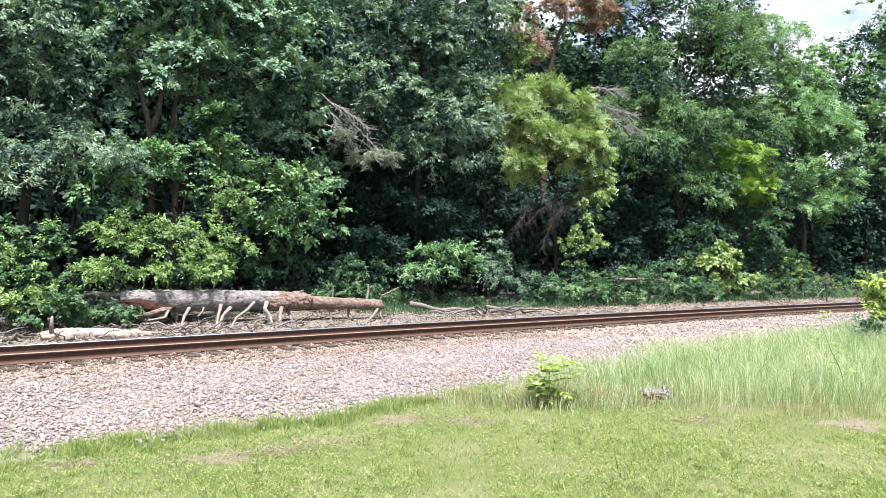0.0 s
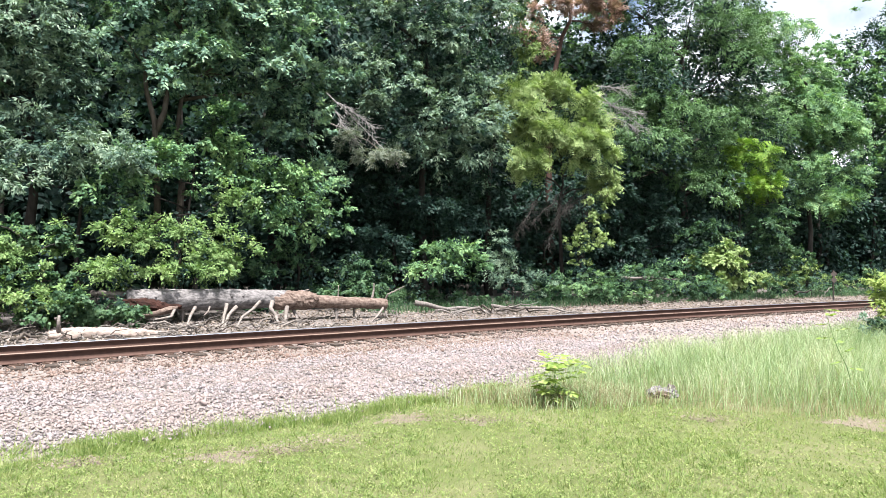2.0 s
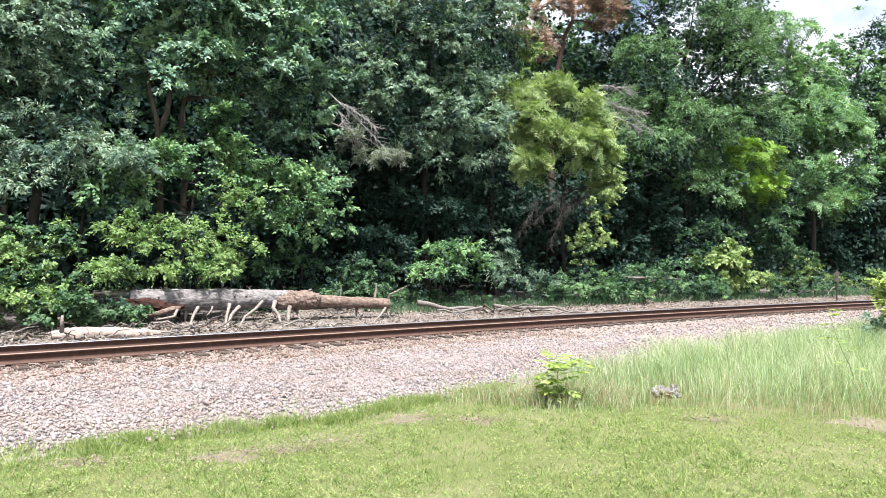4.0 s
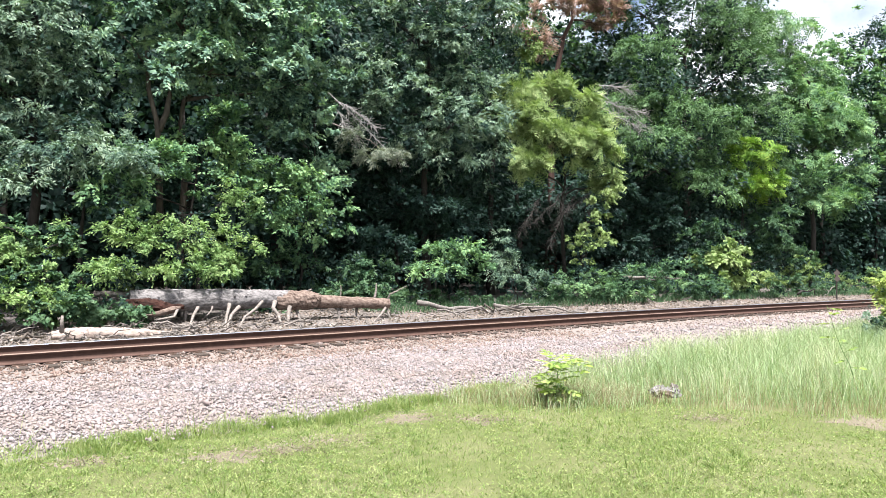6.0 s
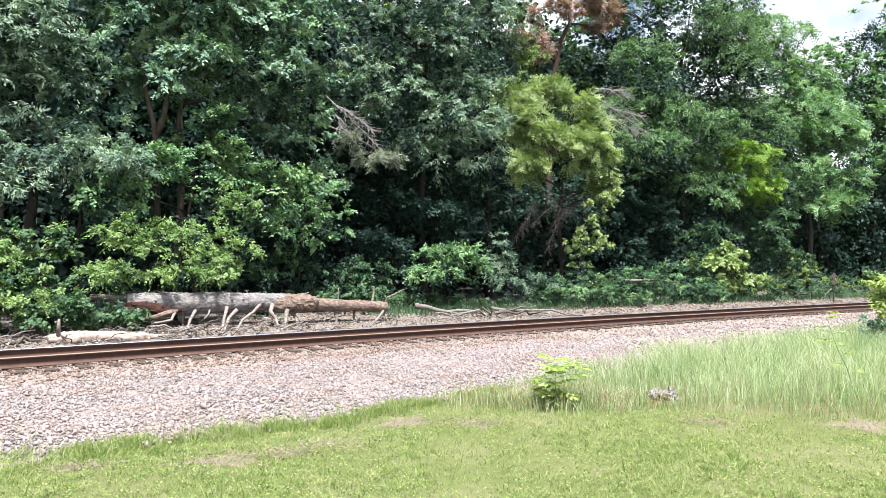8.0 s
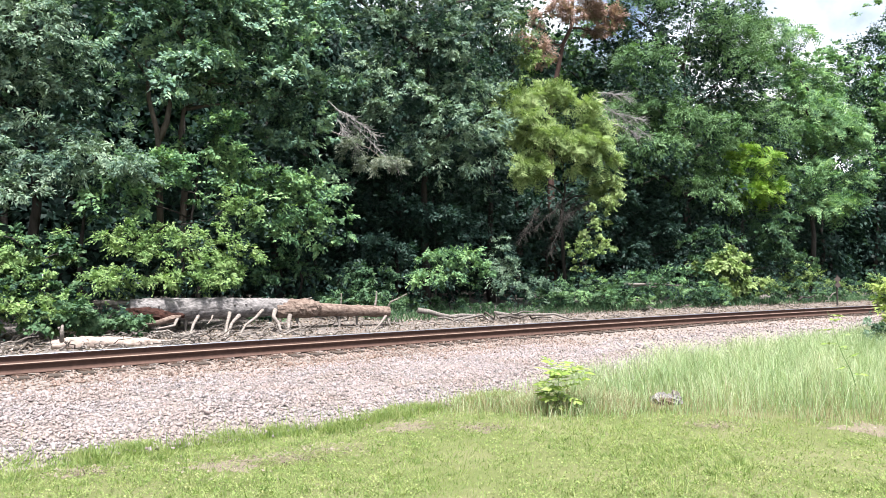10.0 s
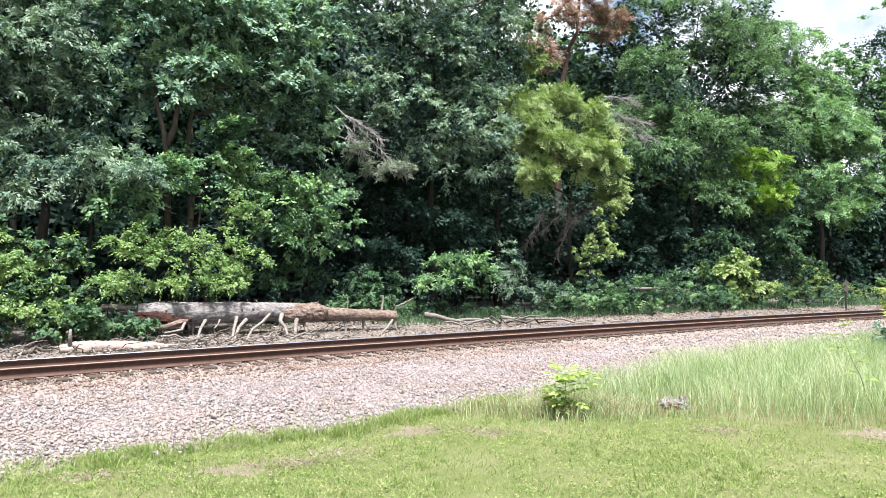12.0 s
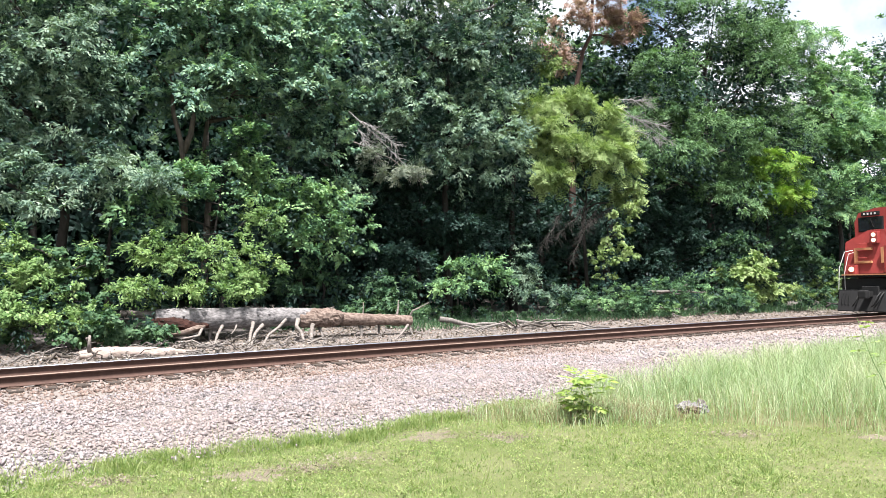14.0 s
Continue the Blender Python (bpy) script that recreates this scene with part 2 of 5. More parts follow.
def track(s, off=0.0):
    """Place and heading (from +Y towards +X) on the track's curve."""
    t = HEAD0 + BEND * s
    return CENTRE[0] - (RADIUS + off) * math.cos(t), CENTRE[1] + (RADIUS + off) * math.sin(t), t


def across(x, y):
    """s and off of places in the plan."""
    dx, dy = np.asarray(x) - CENTRE[0], np.asarray(y) - CENTRE[1]
    return (np.arctan2(dy, -dx) - HEAD0) / BEND, np.hypot(dx, dy) - RADIUS


def rim(s):
    """How far off the rail the ballast gives way to the lawn."""
    s = np.asarray(s)
    return -6.86 + 0.12 * np.sin(1.3 * s) + 0.10 * np.sin(3.1 * s + 1) + 0.06 * np.sin(7.3 * s) + 0.2 * np.clip((s - 6) / 4, 0, 1) + 0.25 * np.clip((0.4 - s) / 0.8, 0, 1)


def ground_z(x, y):
    s, off = across(x, y)
    near = np.clip((-np.asarray(off) - 0.1) / 0.8, 0, 1)
    far = np.clip((np.asarray(off) - 2.8) / 4.5, 0, 1)
    hill = np.clip((np.asarray(off) - 8) / 30, 0, 1)
    bump = 0.02 * np.sin(1.7 * x + 0.6 * y) * np.cos(1.1 * y - 0.5 * x)
    lawn = np.clip((-np.asarray(off) - 6.5) / 1.5, 0, 1)
    return -0.05 - 0.04 * near * (1 - lawn) + 0.03 * lawn + bump * (near + far * 0.5) + 0.26 * far * far * (3 - 2 * far) + 1.2 * hill

# ---- the ground ----


def grid_mesh(name, xs, ys, zfun, mat):
    X, Y = np.meshgrid(xs, ys, indexing="ij")
    Z = zfun(X, Y)
    n, m = X.shape
    i = np.arange((n - 1) * m).reshape(n - 1, m)[:, :-1].ravel()
    f = np.stack([i, i + m, i + m + 1, i + 1], 1)
    return mesh_of(name, np.stack([X, Y, Z], -1).reshape(-1, 3), f, mat, True)


def strip_mesh(name, s0, s1, ds, offs, lift, mat, edge=0.0):
    """A sheet that follows the track between offsets, with a ragged rim."""
    ss = np.arange(s0, s1 + ds, ds)
    rng = np.random.default_rng(3)
    V = []
    for s in ss:
        wob = edge * (math.sin(2.1 * s) + math.sin(5.3 * s + 1) + rng.uniform(-1, 1)) / 2
        for j, o in enumerate(offs):
            x, y, _ = track(s, o + (wob if j in (0, len(offs) - 1) else 0))
            V.append((x, y, float(ground_z(x, y)) + (lift if 0 < j < len(offs) - 1 else -0.03)))
    m, n = len(offs), len(ss)
    i = np.arange((n - 1) * m).reshape(n - 1, m)[:, :-1].ravel()
    return mesh_of(name, V, np.stack([i, i + 1, i + m + 1, i + m], 1), mat, True)


def ground():
    fine_x, fine_y = np.arange(-30, 60.1, 0.75), np.arange(-12, 70.1, 0.75)
    out = np.geomspace(2, 1500, 16)
    xs = np.concatenate([-30 - out[::-1], fine_x, 60 + out])
    ys = np.concatenate([-12 - out[::-1], fine_y, 70 + out])
    tagged(new("ground", grid_mesh("ground", xs, ys, ground_z, "soil")), "mown green lawn and soil ground", "ground", kind="structure")
    tagged(new("ballast_bed", strip_mesh("ballast_bed", -45, 200, 0.5, [-7.0, -6.85, -6.7, -6.5, -6.2, -5.5, -4, -2.5, -1.2, -0.6, 0, 1.5, 2.6, 3.2, 3.6], 0.02, "ballast_bed", 0.22)),
           "pale grey crushed-stone ballast bed under the track", "ballast", kind="structure")
    tagged(new("verge", strip_mesh("verge", -45, 120, 0.5, [2.4, 2.8, 4, 5.5, 7.2, 9.5, 14, 22, 30], 0.035, "litter", 0.3)),
           "brown leaf litter and gravel verge beneath the trees", "verge", kind="structure")


ground()

# ---- the track ----


def rails():
    prof = [(-0.070, 0.0), (-0.070, 0.012), (-0.02, 0.030), (-0.009, 0.045), (-0.009, 0.132), (-0.036, 0.146), (-0.037, 0.176), (-0.030, 0.186),
            (0.030, 0.186), (0.037, 0.176), (0.036, 0.146), (0.009, 0.132), (0.009, 0.045), (0.02, 0.030), (0.070, 0.012), (0.070, 0.0)]
    for off, label, top in ((0.0, "rusty brown steel rail with dull tan head", "rail_top_dull"), (1.505, "rusty steel rail with polished blue-grey head", "rail_top")):
        ss = np.concatenate([np.arange(-45, 60, 1.0), np.arange(60, 201, 4.0)])
        V, F, K = [], [], len(prof)
        for s in ss:
            for o, z in prof:
                x, y, _ = track(s, off + o)
                V.append((x, y, z + 0.004))
        for i in range(len(ss) - 1):
            for j in range(K):
                a = i * K + j
                b = i * K + (j + 1) % K
                F.append((a, b, b + K, a + K))
        ob = thing("rail", label, "rail", "rails of the track")
        part("web_and_foot", mesh_of("web_and_foot", V, [f for j, f in enumerate(F) if j % K not in (6, 7, 8)], "rail"), ob, "rust-brown rail web and foot")
        part("running_head", mesh_of("running_head", V, [f for j, f in enumerate(F) if j % K in (6, 7, 8)], top), ob, "worn running surface")


def ties():
    rng = random.Random(5)
    bm = bmesh.new()
    box(bm, -1.3, 1.3, -0.115, 0.115, -0.17, 0.0, 0.008)
    tie_me = bm_mesh("railway_tie", bm, "tie")
    bm = bmesh.new()
    box(bm, -0.19, 0.19, -0.095, 0.095, 0.0, 0.014)
    for dx in (-0.11, 0.11):
        for dy in (-0.05, 0.05):
            box(bm, dx - 0.014, dx + 0.014, dy - 0.012, dy + 0.012, 0.012, 0.04)
    plate_me = bm_mesh("tie_plate", bm, "plate")
    bm = bmesh.new()
    box(bm, 0.055, 0.115, -0.03, 0.03, -0.045, 0.03)
    anchor_me = bm_mesh("rail_anchor", bm, "plate")
    for i in range(150):
        s = -12 + i * 0.52
        x, y, t = track(s, 0.7525)
        tie = thing("railway_tie", "dark weathered creosoted timber tie bedded in ballast", "railway tie", "ties of the track")
        tie.matrix_basis = pose(x, y, -0.012, 0, 0, 90 - math.degrees(t) + 90 + rng.uniform(-0.6, 0.6))
        part("beam", tie_me, tie)
        for o in (-0.7525, 0.7525):
            part("tie_plate", plate_me, tie, at=pose(o, 0, 0))
            for dy in (-0.14, 0.14):
                part("rail_anchor", anchor_me, tie, at=pose(o, dy, 0.012))


rails()
ties()

# ---- leaves ----


def unit(v):
    return v / np.maximum(np.linalg.norm(v, axis=-1, keepdims=True), 1e-9)


def leaf_mesh(name, P, D, N, L, W, mat):
    """Folded pointed leaves: at P along D, facing N, of length L and width W."""
    S = unit(np.cross(D, N))
    N = np.cross(S, D)
    L, W = L[:, None], W[:, None]
    mid = P + D * L * 0.42
    V = np.stack([P, mid - S * W * 0.5 + N * W * 0.14, P + D * L, mid + S * W * 0.5 + N * W * 0.14], 1).reshape(-1, 3)
    return mesh_of(name, V, np.arange(len(V)).reshape(-1, 4), mat)


def shape_noise(v, seed):
    """A cheap smooth lumpiness, -1 to 1."""
    a = np.sin(v[:, 0] * 1.9 + seed) * np.cos(v[:, 1] * 1.6 - seed) + np.sin(v[:, 2] * 2.3 + 2 * seed) * np.cos(v[:, 0] * 1.3)
    b = np.sin(v[:, 0] * 4.7 - seed) * np.sin(v[:, 2] * 5.1 + seed) * 0.6
    return (a + b) / 2.2


def boughs(lobes, seed, n=8):
    """Breaks lobes into flatter uneven pads, one over the other."""
    rng = np.random.default_rng(seed + 900)
    out = []
    for cx, cy, cz, rx, rz in lobes:
        d = unit(rng.normal(size=(n, 3))) * rng.uniform(0.4, 0.92, (n, 1))
        d[0, 1] = -abs(d[0, 1])
        for v, k, f, keep in zip(d, rng.uniform(0.3, 0.56, n), rng.uniform(0.42, 0.72, n), rng.random(n)):
            if v[1] > 0.3 and keep < 0.6:
                continue
            out.append((cx + v[0] * rx, cy + v[1] * rx * 0.85, cz + v[2] * rz, rx * k * 1.1, rz * k * f * 1.3))
    return out


def sprays(lobes, seed, dens=5.0, per=26, disc=0.42, length=0.16, width=0.55, droop=0.5, up=1.5, thick=0.05, deep=0.85, inner=0.5, split=6):
    """Leafy shoots in tufts over the pads of a crown: P, D, N, L, W of the leaves."""
    rng = np.random.default_rng(seed)
    tuft, shoots = 1.0, 1
    if split:
        lobes = boughs(lobes, seed, split + 2)
        per, shoots, dens = 11, 6, dens * 0.215
        length, tuft = length * 1.1, disc * 0.85
    C, O = [], []
    for cx, cy, cz, rx, rz in lobes:
        r = np.array([rx, rx * deep, rz])
        area = 4 * math.pi * ((r[0] * r[1]) ** 1.6 / 3 + (r[0] * r[2]) ** 1.6 / 3 + (r[1] * r[2]) ** 1.6 / 3) ** (1 / 1.6)
        n = max(5, int(area * dens * 1.25))
        d = unit(rng.normal(size=(n, 3)))
        # shaded undersides and the side away from the open track stay thin
        d = d[(rng.random(n) < np.where(d[:, 2] > -0.3, 1.0, 0.3)) & (rng.random(n) < np.where(d[:, 1] < 0.4, 1.0, 0.2))]
        n = len(d)
        k = 1 - (1 - inner) * 0.7 * rng.random(n) ** 2
        c0 = np.array([cx, cy, cz])
        k = k * (1 + 0.3 * shape_noise(c0 + d * r, seed + cx))
        C.append(c0 + d * r * k[:, None])
        O.append(unit(d / r))
    C, O = np.concatenate(C), np.concatenate(O)
    keep = C[:, 2] > ground_z(C[:, 0], C[:, 1]) + 0.1
    C, O = C[keep], O[keep]
    if shoots > 1:
        # each tuft: shoots fanning from one twig's end, some tufts large, many small
        big = rng.lognormal(-0.05, 0.35, len(C))
        flat = unit(O * np.array([1, 1, 0.35]) + rng.normal(scale=0.35, size=O.shape) * np.array([1, 1, 0.5]))
        C, O, big, flat = (np.repeat(v, shoots, 0) for v in (C, O, big, flat))
        n = len(C)
        A = unit(flat * 0.7 + rng.normal(scale=0.62, size=(n, 3)) * np.array([1, 1, 0.55]) + np.array([0, 0, 0.12]))
        reach = tuft * big * rng.uniform(0.6, 1.25, n)
        C = C + rng.normal(scale=0.16, size=(n, 3)) * (tuft * big)[:, None]
    else:
        n = len(C)
        A = unit(O + rng.normal(scale=0.5, size=(n, 3)))
        reach = disc * 2 * rng.uniform(0.6, 1.3, n)
    Nz = unit(O * 0.7 + np.array([0.25, -0.4, up * 0.55]) + rng.normal(scale=0.3, size=(n, 3)))
    S = unit(np.cross(A, Nz))
    Nz = np.cross(S, A)
    t = (np.arange(per)[None] + rng.uniform(0.2, 1, (n, per))) / per
    sgn = np.where(np.arange(per)[None] % 2 == 0, 1.0, -1.0) * rng.uniform(0.55, 1.15, (n, per)) * (1.1 - 0.75 * t)
    P = C[:, None] + A[:, None] * (t * reach[:, None])[..., None] + Nz[:, None] * rng.normal(scale=thick * 0.6, size=(n, per, 1))
    if not split:
        P = P + rng.normal(scale=disc * 0.45, size=P.shape)
    P[..., 2] -= droop * 0.45 * t ** 2 * reach[:, None]
    D = unit(A[:, None] * 0.75 + S[:, None] * sgn[..., None] + rng.normal(scale=0.22, size=(n, per, 3)) - np.array([0, 0, 1.0]) * (droop * rng.uniform(0.3, 1.2, (n, per)))[..., None])
    N = unit(Nz[:, None] + rng.normal(scale=0.30, size=(n, per, 3)))
    L = length * rng.uniform(0.65, 1.25, (n, per)) * (1.05 - 0.3 * t)
    W = L * width * rng.uniform(0.8, 1.2, (n, per))
    P, D, N, L, W = P.reshape(-1, 3), D.reshape(-1, 3), N.reshape(-1, 3), L.ravel(), W.ravel()
    ok = P[:, 2] > ground_z(P[:, 0], P[:, 1]) + 0.02
    return P[ok], D[ok], N[ok], L[ok], W[ok]


def pinnate(lobes, seed, dens=2.2, length=0.55, pairs=7, leaf=0.13, width=0.38, droop=0.5, **kw):
    """Feather leaves (walnut, sumac): fronds of paired leaflets."""
    P, D, N, L, W = sprays(lobes, seed, dens * 0.62, 4, 0.38, length, 1.0, droop, **kw)
    keep = np.random.default_rng(seed).random(len(P)) < 0.36
    P, D, N, L = P[keep], D[keep], N[keep], L[keep]
    S = unit(np.cross(D, N))
    N = np.cross(S, D)
    out = [[], [], [], [], []]
    for i in range(pairs):
        t = (i + 1) / pairs
        base = P + D * (L * t)[:, None]
        base[:, 2] -= droop * 0.35 * L * t * t
        for sgn in (-1, 1):
            out[0].append(base)
            out[1].append(unit(S * sgn + D * 0.45 - np.array([0, 0, 0.25])))
            out[2].append(N)
            ln = leaf * (1.0 - 0.35 * abs(t - 0.45)) * (L / length)
            out[3].append(ln)
            out[4].append(ln * width)
    return [np.concatenate(o) for o in out]


def limb_set(base, lobes, r0, rng, twigs=4):
    """Limbs from the trunk to the lobes, with twigs inside them."""
    made = []
    for cx, cy, cz, rx, rz in lobes:
        c = Vector((cx, cy, cz))
        h = min(0.9, max(0.25, (c.z - base.z) / 12))
        a = base.lerp(Vector((base.x, base.y, c.z)), 0.75) if c.z > base.z else base
        bm = bmesh.new()
        made.append(bm)
        pts = wander(a, c, 4, 0.25, rng)
        tube(bm, pts, [r0 * 0.45, r0 * 0.36, r0 * 0.28, r0 * 0.2, r0 * 0.1], 6)
        for k in range(twigs):
            e = c + Vector((rng.uniform(-rx, rx), rng.uniform(-rx, rx), rng.uniform(-rz, rz))) * 0.75
            tube(bm, wander(pts[2].lerp(c, rng.uniform(0, 0.8)), e, 3, 0.15, rng), [r0 * 0.16, r0 * 0.12, r0 * 0.08, 0.008], 5)
    return made


def tree(name, label, category, foot, lobes, crown, seed, trunk_r=0.16, bark="bark", lean=(0, 0), group="", crown_label="", limbs=True, stems=()):
    """A tapered trunk with limbs and a crown of single leaves. crown: list of (leaf arrays, material)."""
    rng = random.Random(seed)
    fx, fy = foot[0], foot[1]
    fz = float(ground_z(fx, fy))
    ob = thing(name, label, category, group, at=(fx, fy, fz))
    inv = np.array([fx, fy, fz])
    top = max(l[2] for l in lobes) - fz
    bm = bmesh.new()
    end = Vector((lean[0], lean[1], top * 0.82))
    pts = wander((0, 0, -0.15), end, 7, 0.22, rng)
    tube(bm, pts, [trunk_r * (1.25 if i == 0 else 1 - 0.12 * i) for i in range(8)], 10, True, 0.06, rng)
    part("trunk", bm_mesh("trunk", bm, bark, True), ob)
    if limbs:
        local = [(l[0] - fx, l[1] - fy, l[2] - fz, l[3], l[4]) for l in lobes]
        for bm in limb_set(Vector((end.x * 0.5, end.y * 0.5, top * 0.25)), local, trunk_r, rng):
            part("limb", bm_mesh("limb", bm, bark, True), ob)
    # crown core in near-black leaves: colour supplies the shade between outer tufts
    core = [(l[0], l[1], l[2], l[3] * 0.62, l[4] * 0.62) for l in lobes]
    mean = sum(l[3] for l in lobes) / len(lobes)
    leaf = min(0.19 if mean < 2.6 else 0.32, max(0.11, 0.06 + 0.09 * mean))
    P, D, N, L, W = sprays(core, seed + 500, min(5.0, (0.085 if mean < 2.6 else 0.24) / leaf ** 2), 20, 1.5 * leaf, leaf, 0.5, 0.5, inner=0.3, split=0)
    part("inner_foliage", leaf_mesh("inner_foliage", P - inv, D, N, L, W, "leaf_dark"), ob, "inner leaves coloured near-black for shade", kind="stuff")
    for stem in stems:
        bm = bmesh.new()
        pts = [Vector(p) - Vector((fx, fy, fz)) for p in stem]
        tube(bm, pts, [trunk_r * (0.75 - 0.35 * i / (len(pts) - 1)) for i in range(len(pts))], 8, True, 0.05, rng)
        part("fork", bm_mesh("fork", bm, bark, True), ob)
    for (P, D, N, L, W), mat in crown:
        part("crown", leaf_mesh("crown", P - inv, D, N, L, W, mat), ob, crown_label, kind="stuff")
    return ob


def trees():
    # tall row, behind
    T = tree
    lob = [(-12.15, 20.25, 8.86, 1.80, 2.13), (-13.28, 19.30, 7.25, 1.87, 2.18), (-11.48, 20.28, 7.38, 1.15, 0.98), (-13.72, 19.59, 10.40, 1.90, 1.42), (-12.44, 20.66, 10.88, 1.50, 1.17), (-14.16, 18.57, 7.95, 1.80, 1.95), (-13.63, 18.36, 4.87, 1.63, 1.63), (-12.33, 19.84, 6.27, 0.96, 0.96)]
    T("tree", "tall tree with pale grey-green narrow leaves", "tree", (-12.39, 20.70, 0.26), lob, [(sprays(lob, 11, 11, 26, 0.4, 0.15, 0.33, 0.7), "leaf_grey")], 11, 0.2)
    lob = [(-8.79, 23.63, 10.47, 2.86, 2.29), (-10.10, 21.93, 8.57, 1.95, 1.59), (-6.74, 24.62, 9.84, 2.39, 2.19), (-7.68, 23.24, 8.61, 1.69, 1.03), (-11.11, 22.40, 11.48, 2.17, 1.63), (-6.16, 26.34, 12.80, 2.76, 1.91), (-5.52, 25.57, 8.48, 1.03, 1.24), (-9.01, 24.09, 13.43, 2.92, 1.36)]
    T("maple_tree", "tall maple with dense dark green lobed leaves and bare forked trunk", "tree", (-8.83, 22.95, 0.50), lob, [(sprays(lob, 12, 11, 26, 0.45, 0.16, 0.58, 0.45), "leaf_maple")], 12, 0.15, "bark_pale", stems=(((-9.23, 22.12, 2.68), (-9.29, 22.07, 5.55), (-9.35, 22.02, 6.35), (-9.59, 21.95, 7.32), (-9.69, 22.00, 8.59)), ((-9.30, 22.06, 6.05), (-9.12, 22.21, 6.66), (-9.06, 22.39, 7.62), (-9.08, 22.49, 8.75))))
    lob = [(-10.37, 20.42, 5.84, 1.40, 0.82), (-11.15, 19.78, 4.97, 1.28, 0.96), (-9.78, 20.64, 4.79, 1.50, 0.83), (-11.98, 19.09, 4.39, 1.08, 0.92)]
    T("hickory_tree", "young tree with long pointed blue-green leaves", "tree", (-11.01, 20.92, 0.26), lob, [(sprays(lob, 13, 13, 24, 0.36, 0.15, 0.3, 0.8), "leaf_grey")], 13, 0.1)
    lob = [(-7.56, 22.44, 5.99, 1.09, 0.82), (-8.44, 21.47, 4.75, 1.56, 0.78), (-6.75, 22.82, 5.14, 1.11, 0.92), (-9.56, 20.56, 3.94, 1.33, 0.58), (-7.34, 22.86, 6.82, 0.65, 0.46)]
    T("maple_sapling", "young maple with fresh green leaves", "tree", (-8.27, 22.64, 0.16), lob, [(sprays(lob, 14, 17, 26, 0.36, 0.135, 0.56, 0.45), "leaf_mid")], 14, 0.08)
    lob = [(-5.33, 23.95, 4.53, 1.35, 0.77), (-5.96, 23.45, 3.71, 1.33, 0.85), (-4.68, 24.70, 3.62, 1.00, 0.80)]
    T("maple_sapling", "low young maple with bright green leaves", "tree", (-5.43, 24.63, 0.23), lob, [(sprays(lob, 15, 17, 26, 0.36, 0.135, 0.56, 0.45), "leaf_mid")], 15, 0.07)
    lob = [(-1.57, 29.21, 11.63, 3.07, 2.12), (-3.03, 27.49, 8.78, 2.00, 1.78), (0.35, 30.02, 10.18, 2.67, 2.42), (-1.04, 28.49, 7.41, 2.76, 1.84), (1.88, 30.89, 8.67, 1.50, 2.74), (-2.31, 29.28, 14.55, 3.31, 1.89), (1.68, 32.23, 13.46, 2.08, 2.08), (2.56, 33.47, 15.85, 1.62, 1.62), (-5.04, 27.21, 13.62, 1.76, 1.76)]
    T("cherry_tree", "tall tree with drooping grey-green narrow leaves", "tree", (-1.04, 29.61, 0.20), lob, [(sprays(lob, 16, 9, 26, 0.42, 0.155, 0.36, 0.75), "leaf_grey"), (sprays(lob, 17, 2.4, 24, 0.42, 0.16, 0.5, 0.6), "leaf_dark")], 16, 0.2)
    # the hollow's deep shade is partly painted: near-black leaf colour
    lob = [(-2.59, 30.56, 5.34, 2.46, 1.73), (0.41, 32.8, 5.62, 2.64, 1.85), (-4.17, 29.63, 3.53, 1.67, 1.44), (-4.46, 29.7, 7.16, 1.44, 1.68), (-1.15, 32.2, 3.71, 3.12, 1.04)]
    T("tree", "understorey tree, leaves coloured dark for deep shade", "tree", (-2.38, 31.57, 0.28), lob, [(sprays(lob, 18, 12, 26, 0.4, 0.14, 0.55, 0.6), "leaf_dark")], 18, 0.12)
    lob = [(4.40, 30.98, 7.94, 1.88, 1.63), (5.79, 31.73, 7.06, 1.41, 1.28), (3.07, 30.27, 8.53, 1.10, 1.22), (5.30, 31.87, 9.04, 1.54, 0.77), (3.16, 29.97, 6.27, 0.82, 0.63), (2.83, 30.34, 9.42, 0.64, 0.74), (6.82, 32.33, 7.04, 0.84, 0.89), (6.57, 32.40, 8.63, 0.68, 0.68), (7.25, 32.51, 5.88, 0.47, 0.68), (4.17, 31.19, 9.77, 0.86, 0.55)]
    T("locust_tree", "yellow-green tree with feathery leaves above a vine column", "tree", (5.21, 32.05, -0.02), lob, [(pinnate(lob, 19, 9, 0.46, 5, 0.15, 0.45, 0.4), "leaf_yellow")], 19, 0.12)
    lob = [(6.52, 31.50, 4.21, 0.81, 1.53), (6.05, 31.05, 2.54, 0.95, 1.00), (7.09, 32.03, 5.43, 0.52, 1.03)]
    T("vine_column", "column of light green vines over a dead trunk", "vine", (6.09, 31.94, 0.12), lob, [(sprays(lob, 20, 13, 24, 0.26, 0.12, 0.8, 0.7, 0.5), "leaf_yellow")], 20, 0.1)
    lob = [(-5.7, 25.2, 6.7, 1.5, 1.1), (-4.5, 26.2, 5.3, 1.3, 0.9), (-6.6, 24.6, 7.9, 1.2, 0.9), (-4.9, 26.6, 8.6, 1.2, 1.1)]
    T("maple_sapling", "slender maple with shaded green leaves between the tall trees", "tree", (-5.2, 26.4, 0.3), lob, [(sprays(lob, 42, 11, 26, 0.4, 0.15, 0.55, 0.5), "leaf_maple")], 42, 0.07)
    # added filler before the bare trunk; leaf colour darkened to read as shade
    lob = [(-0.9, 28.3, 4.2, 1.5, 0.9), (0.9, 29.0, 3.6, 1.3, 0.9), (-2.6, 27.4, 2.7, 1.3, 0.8)]
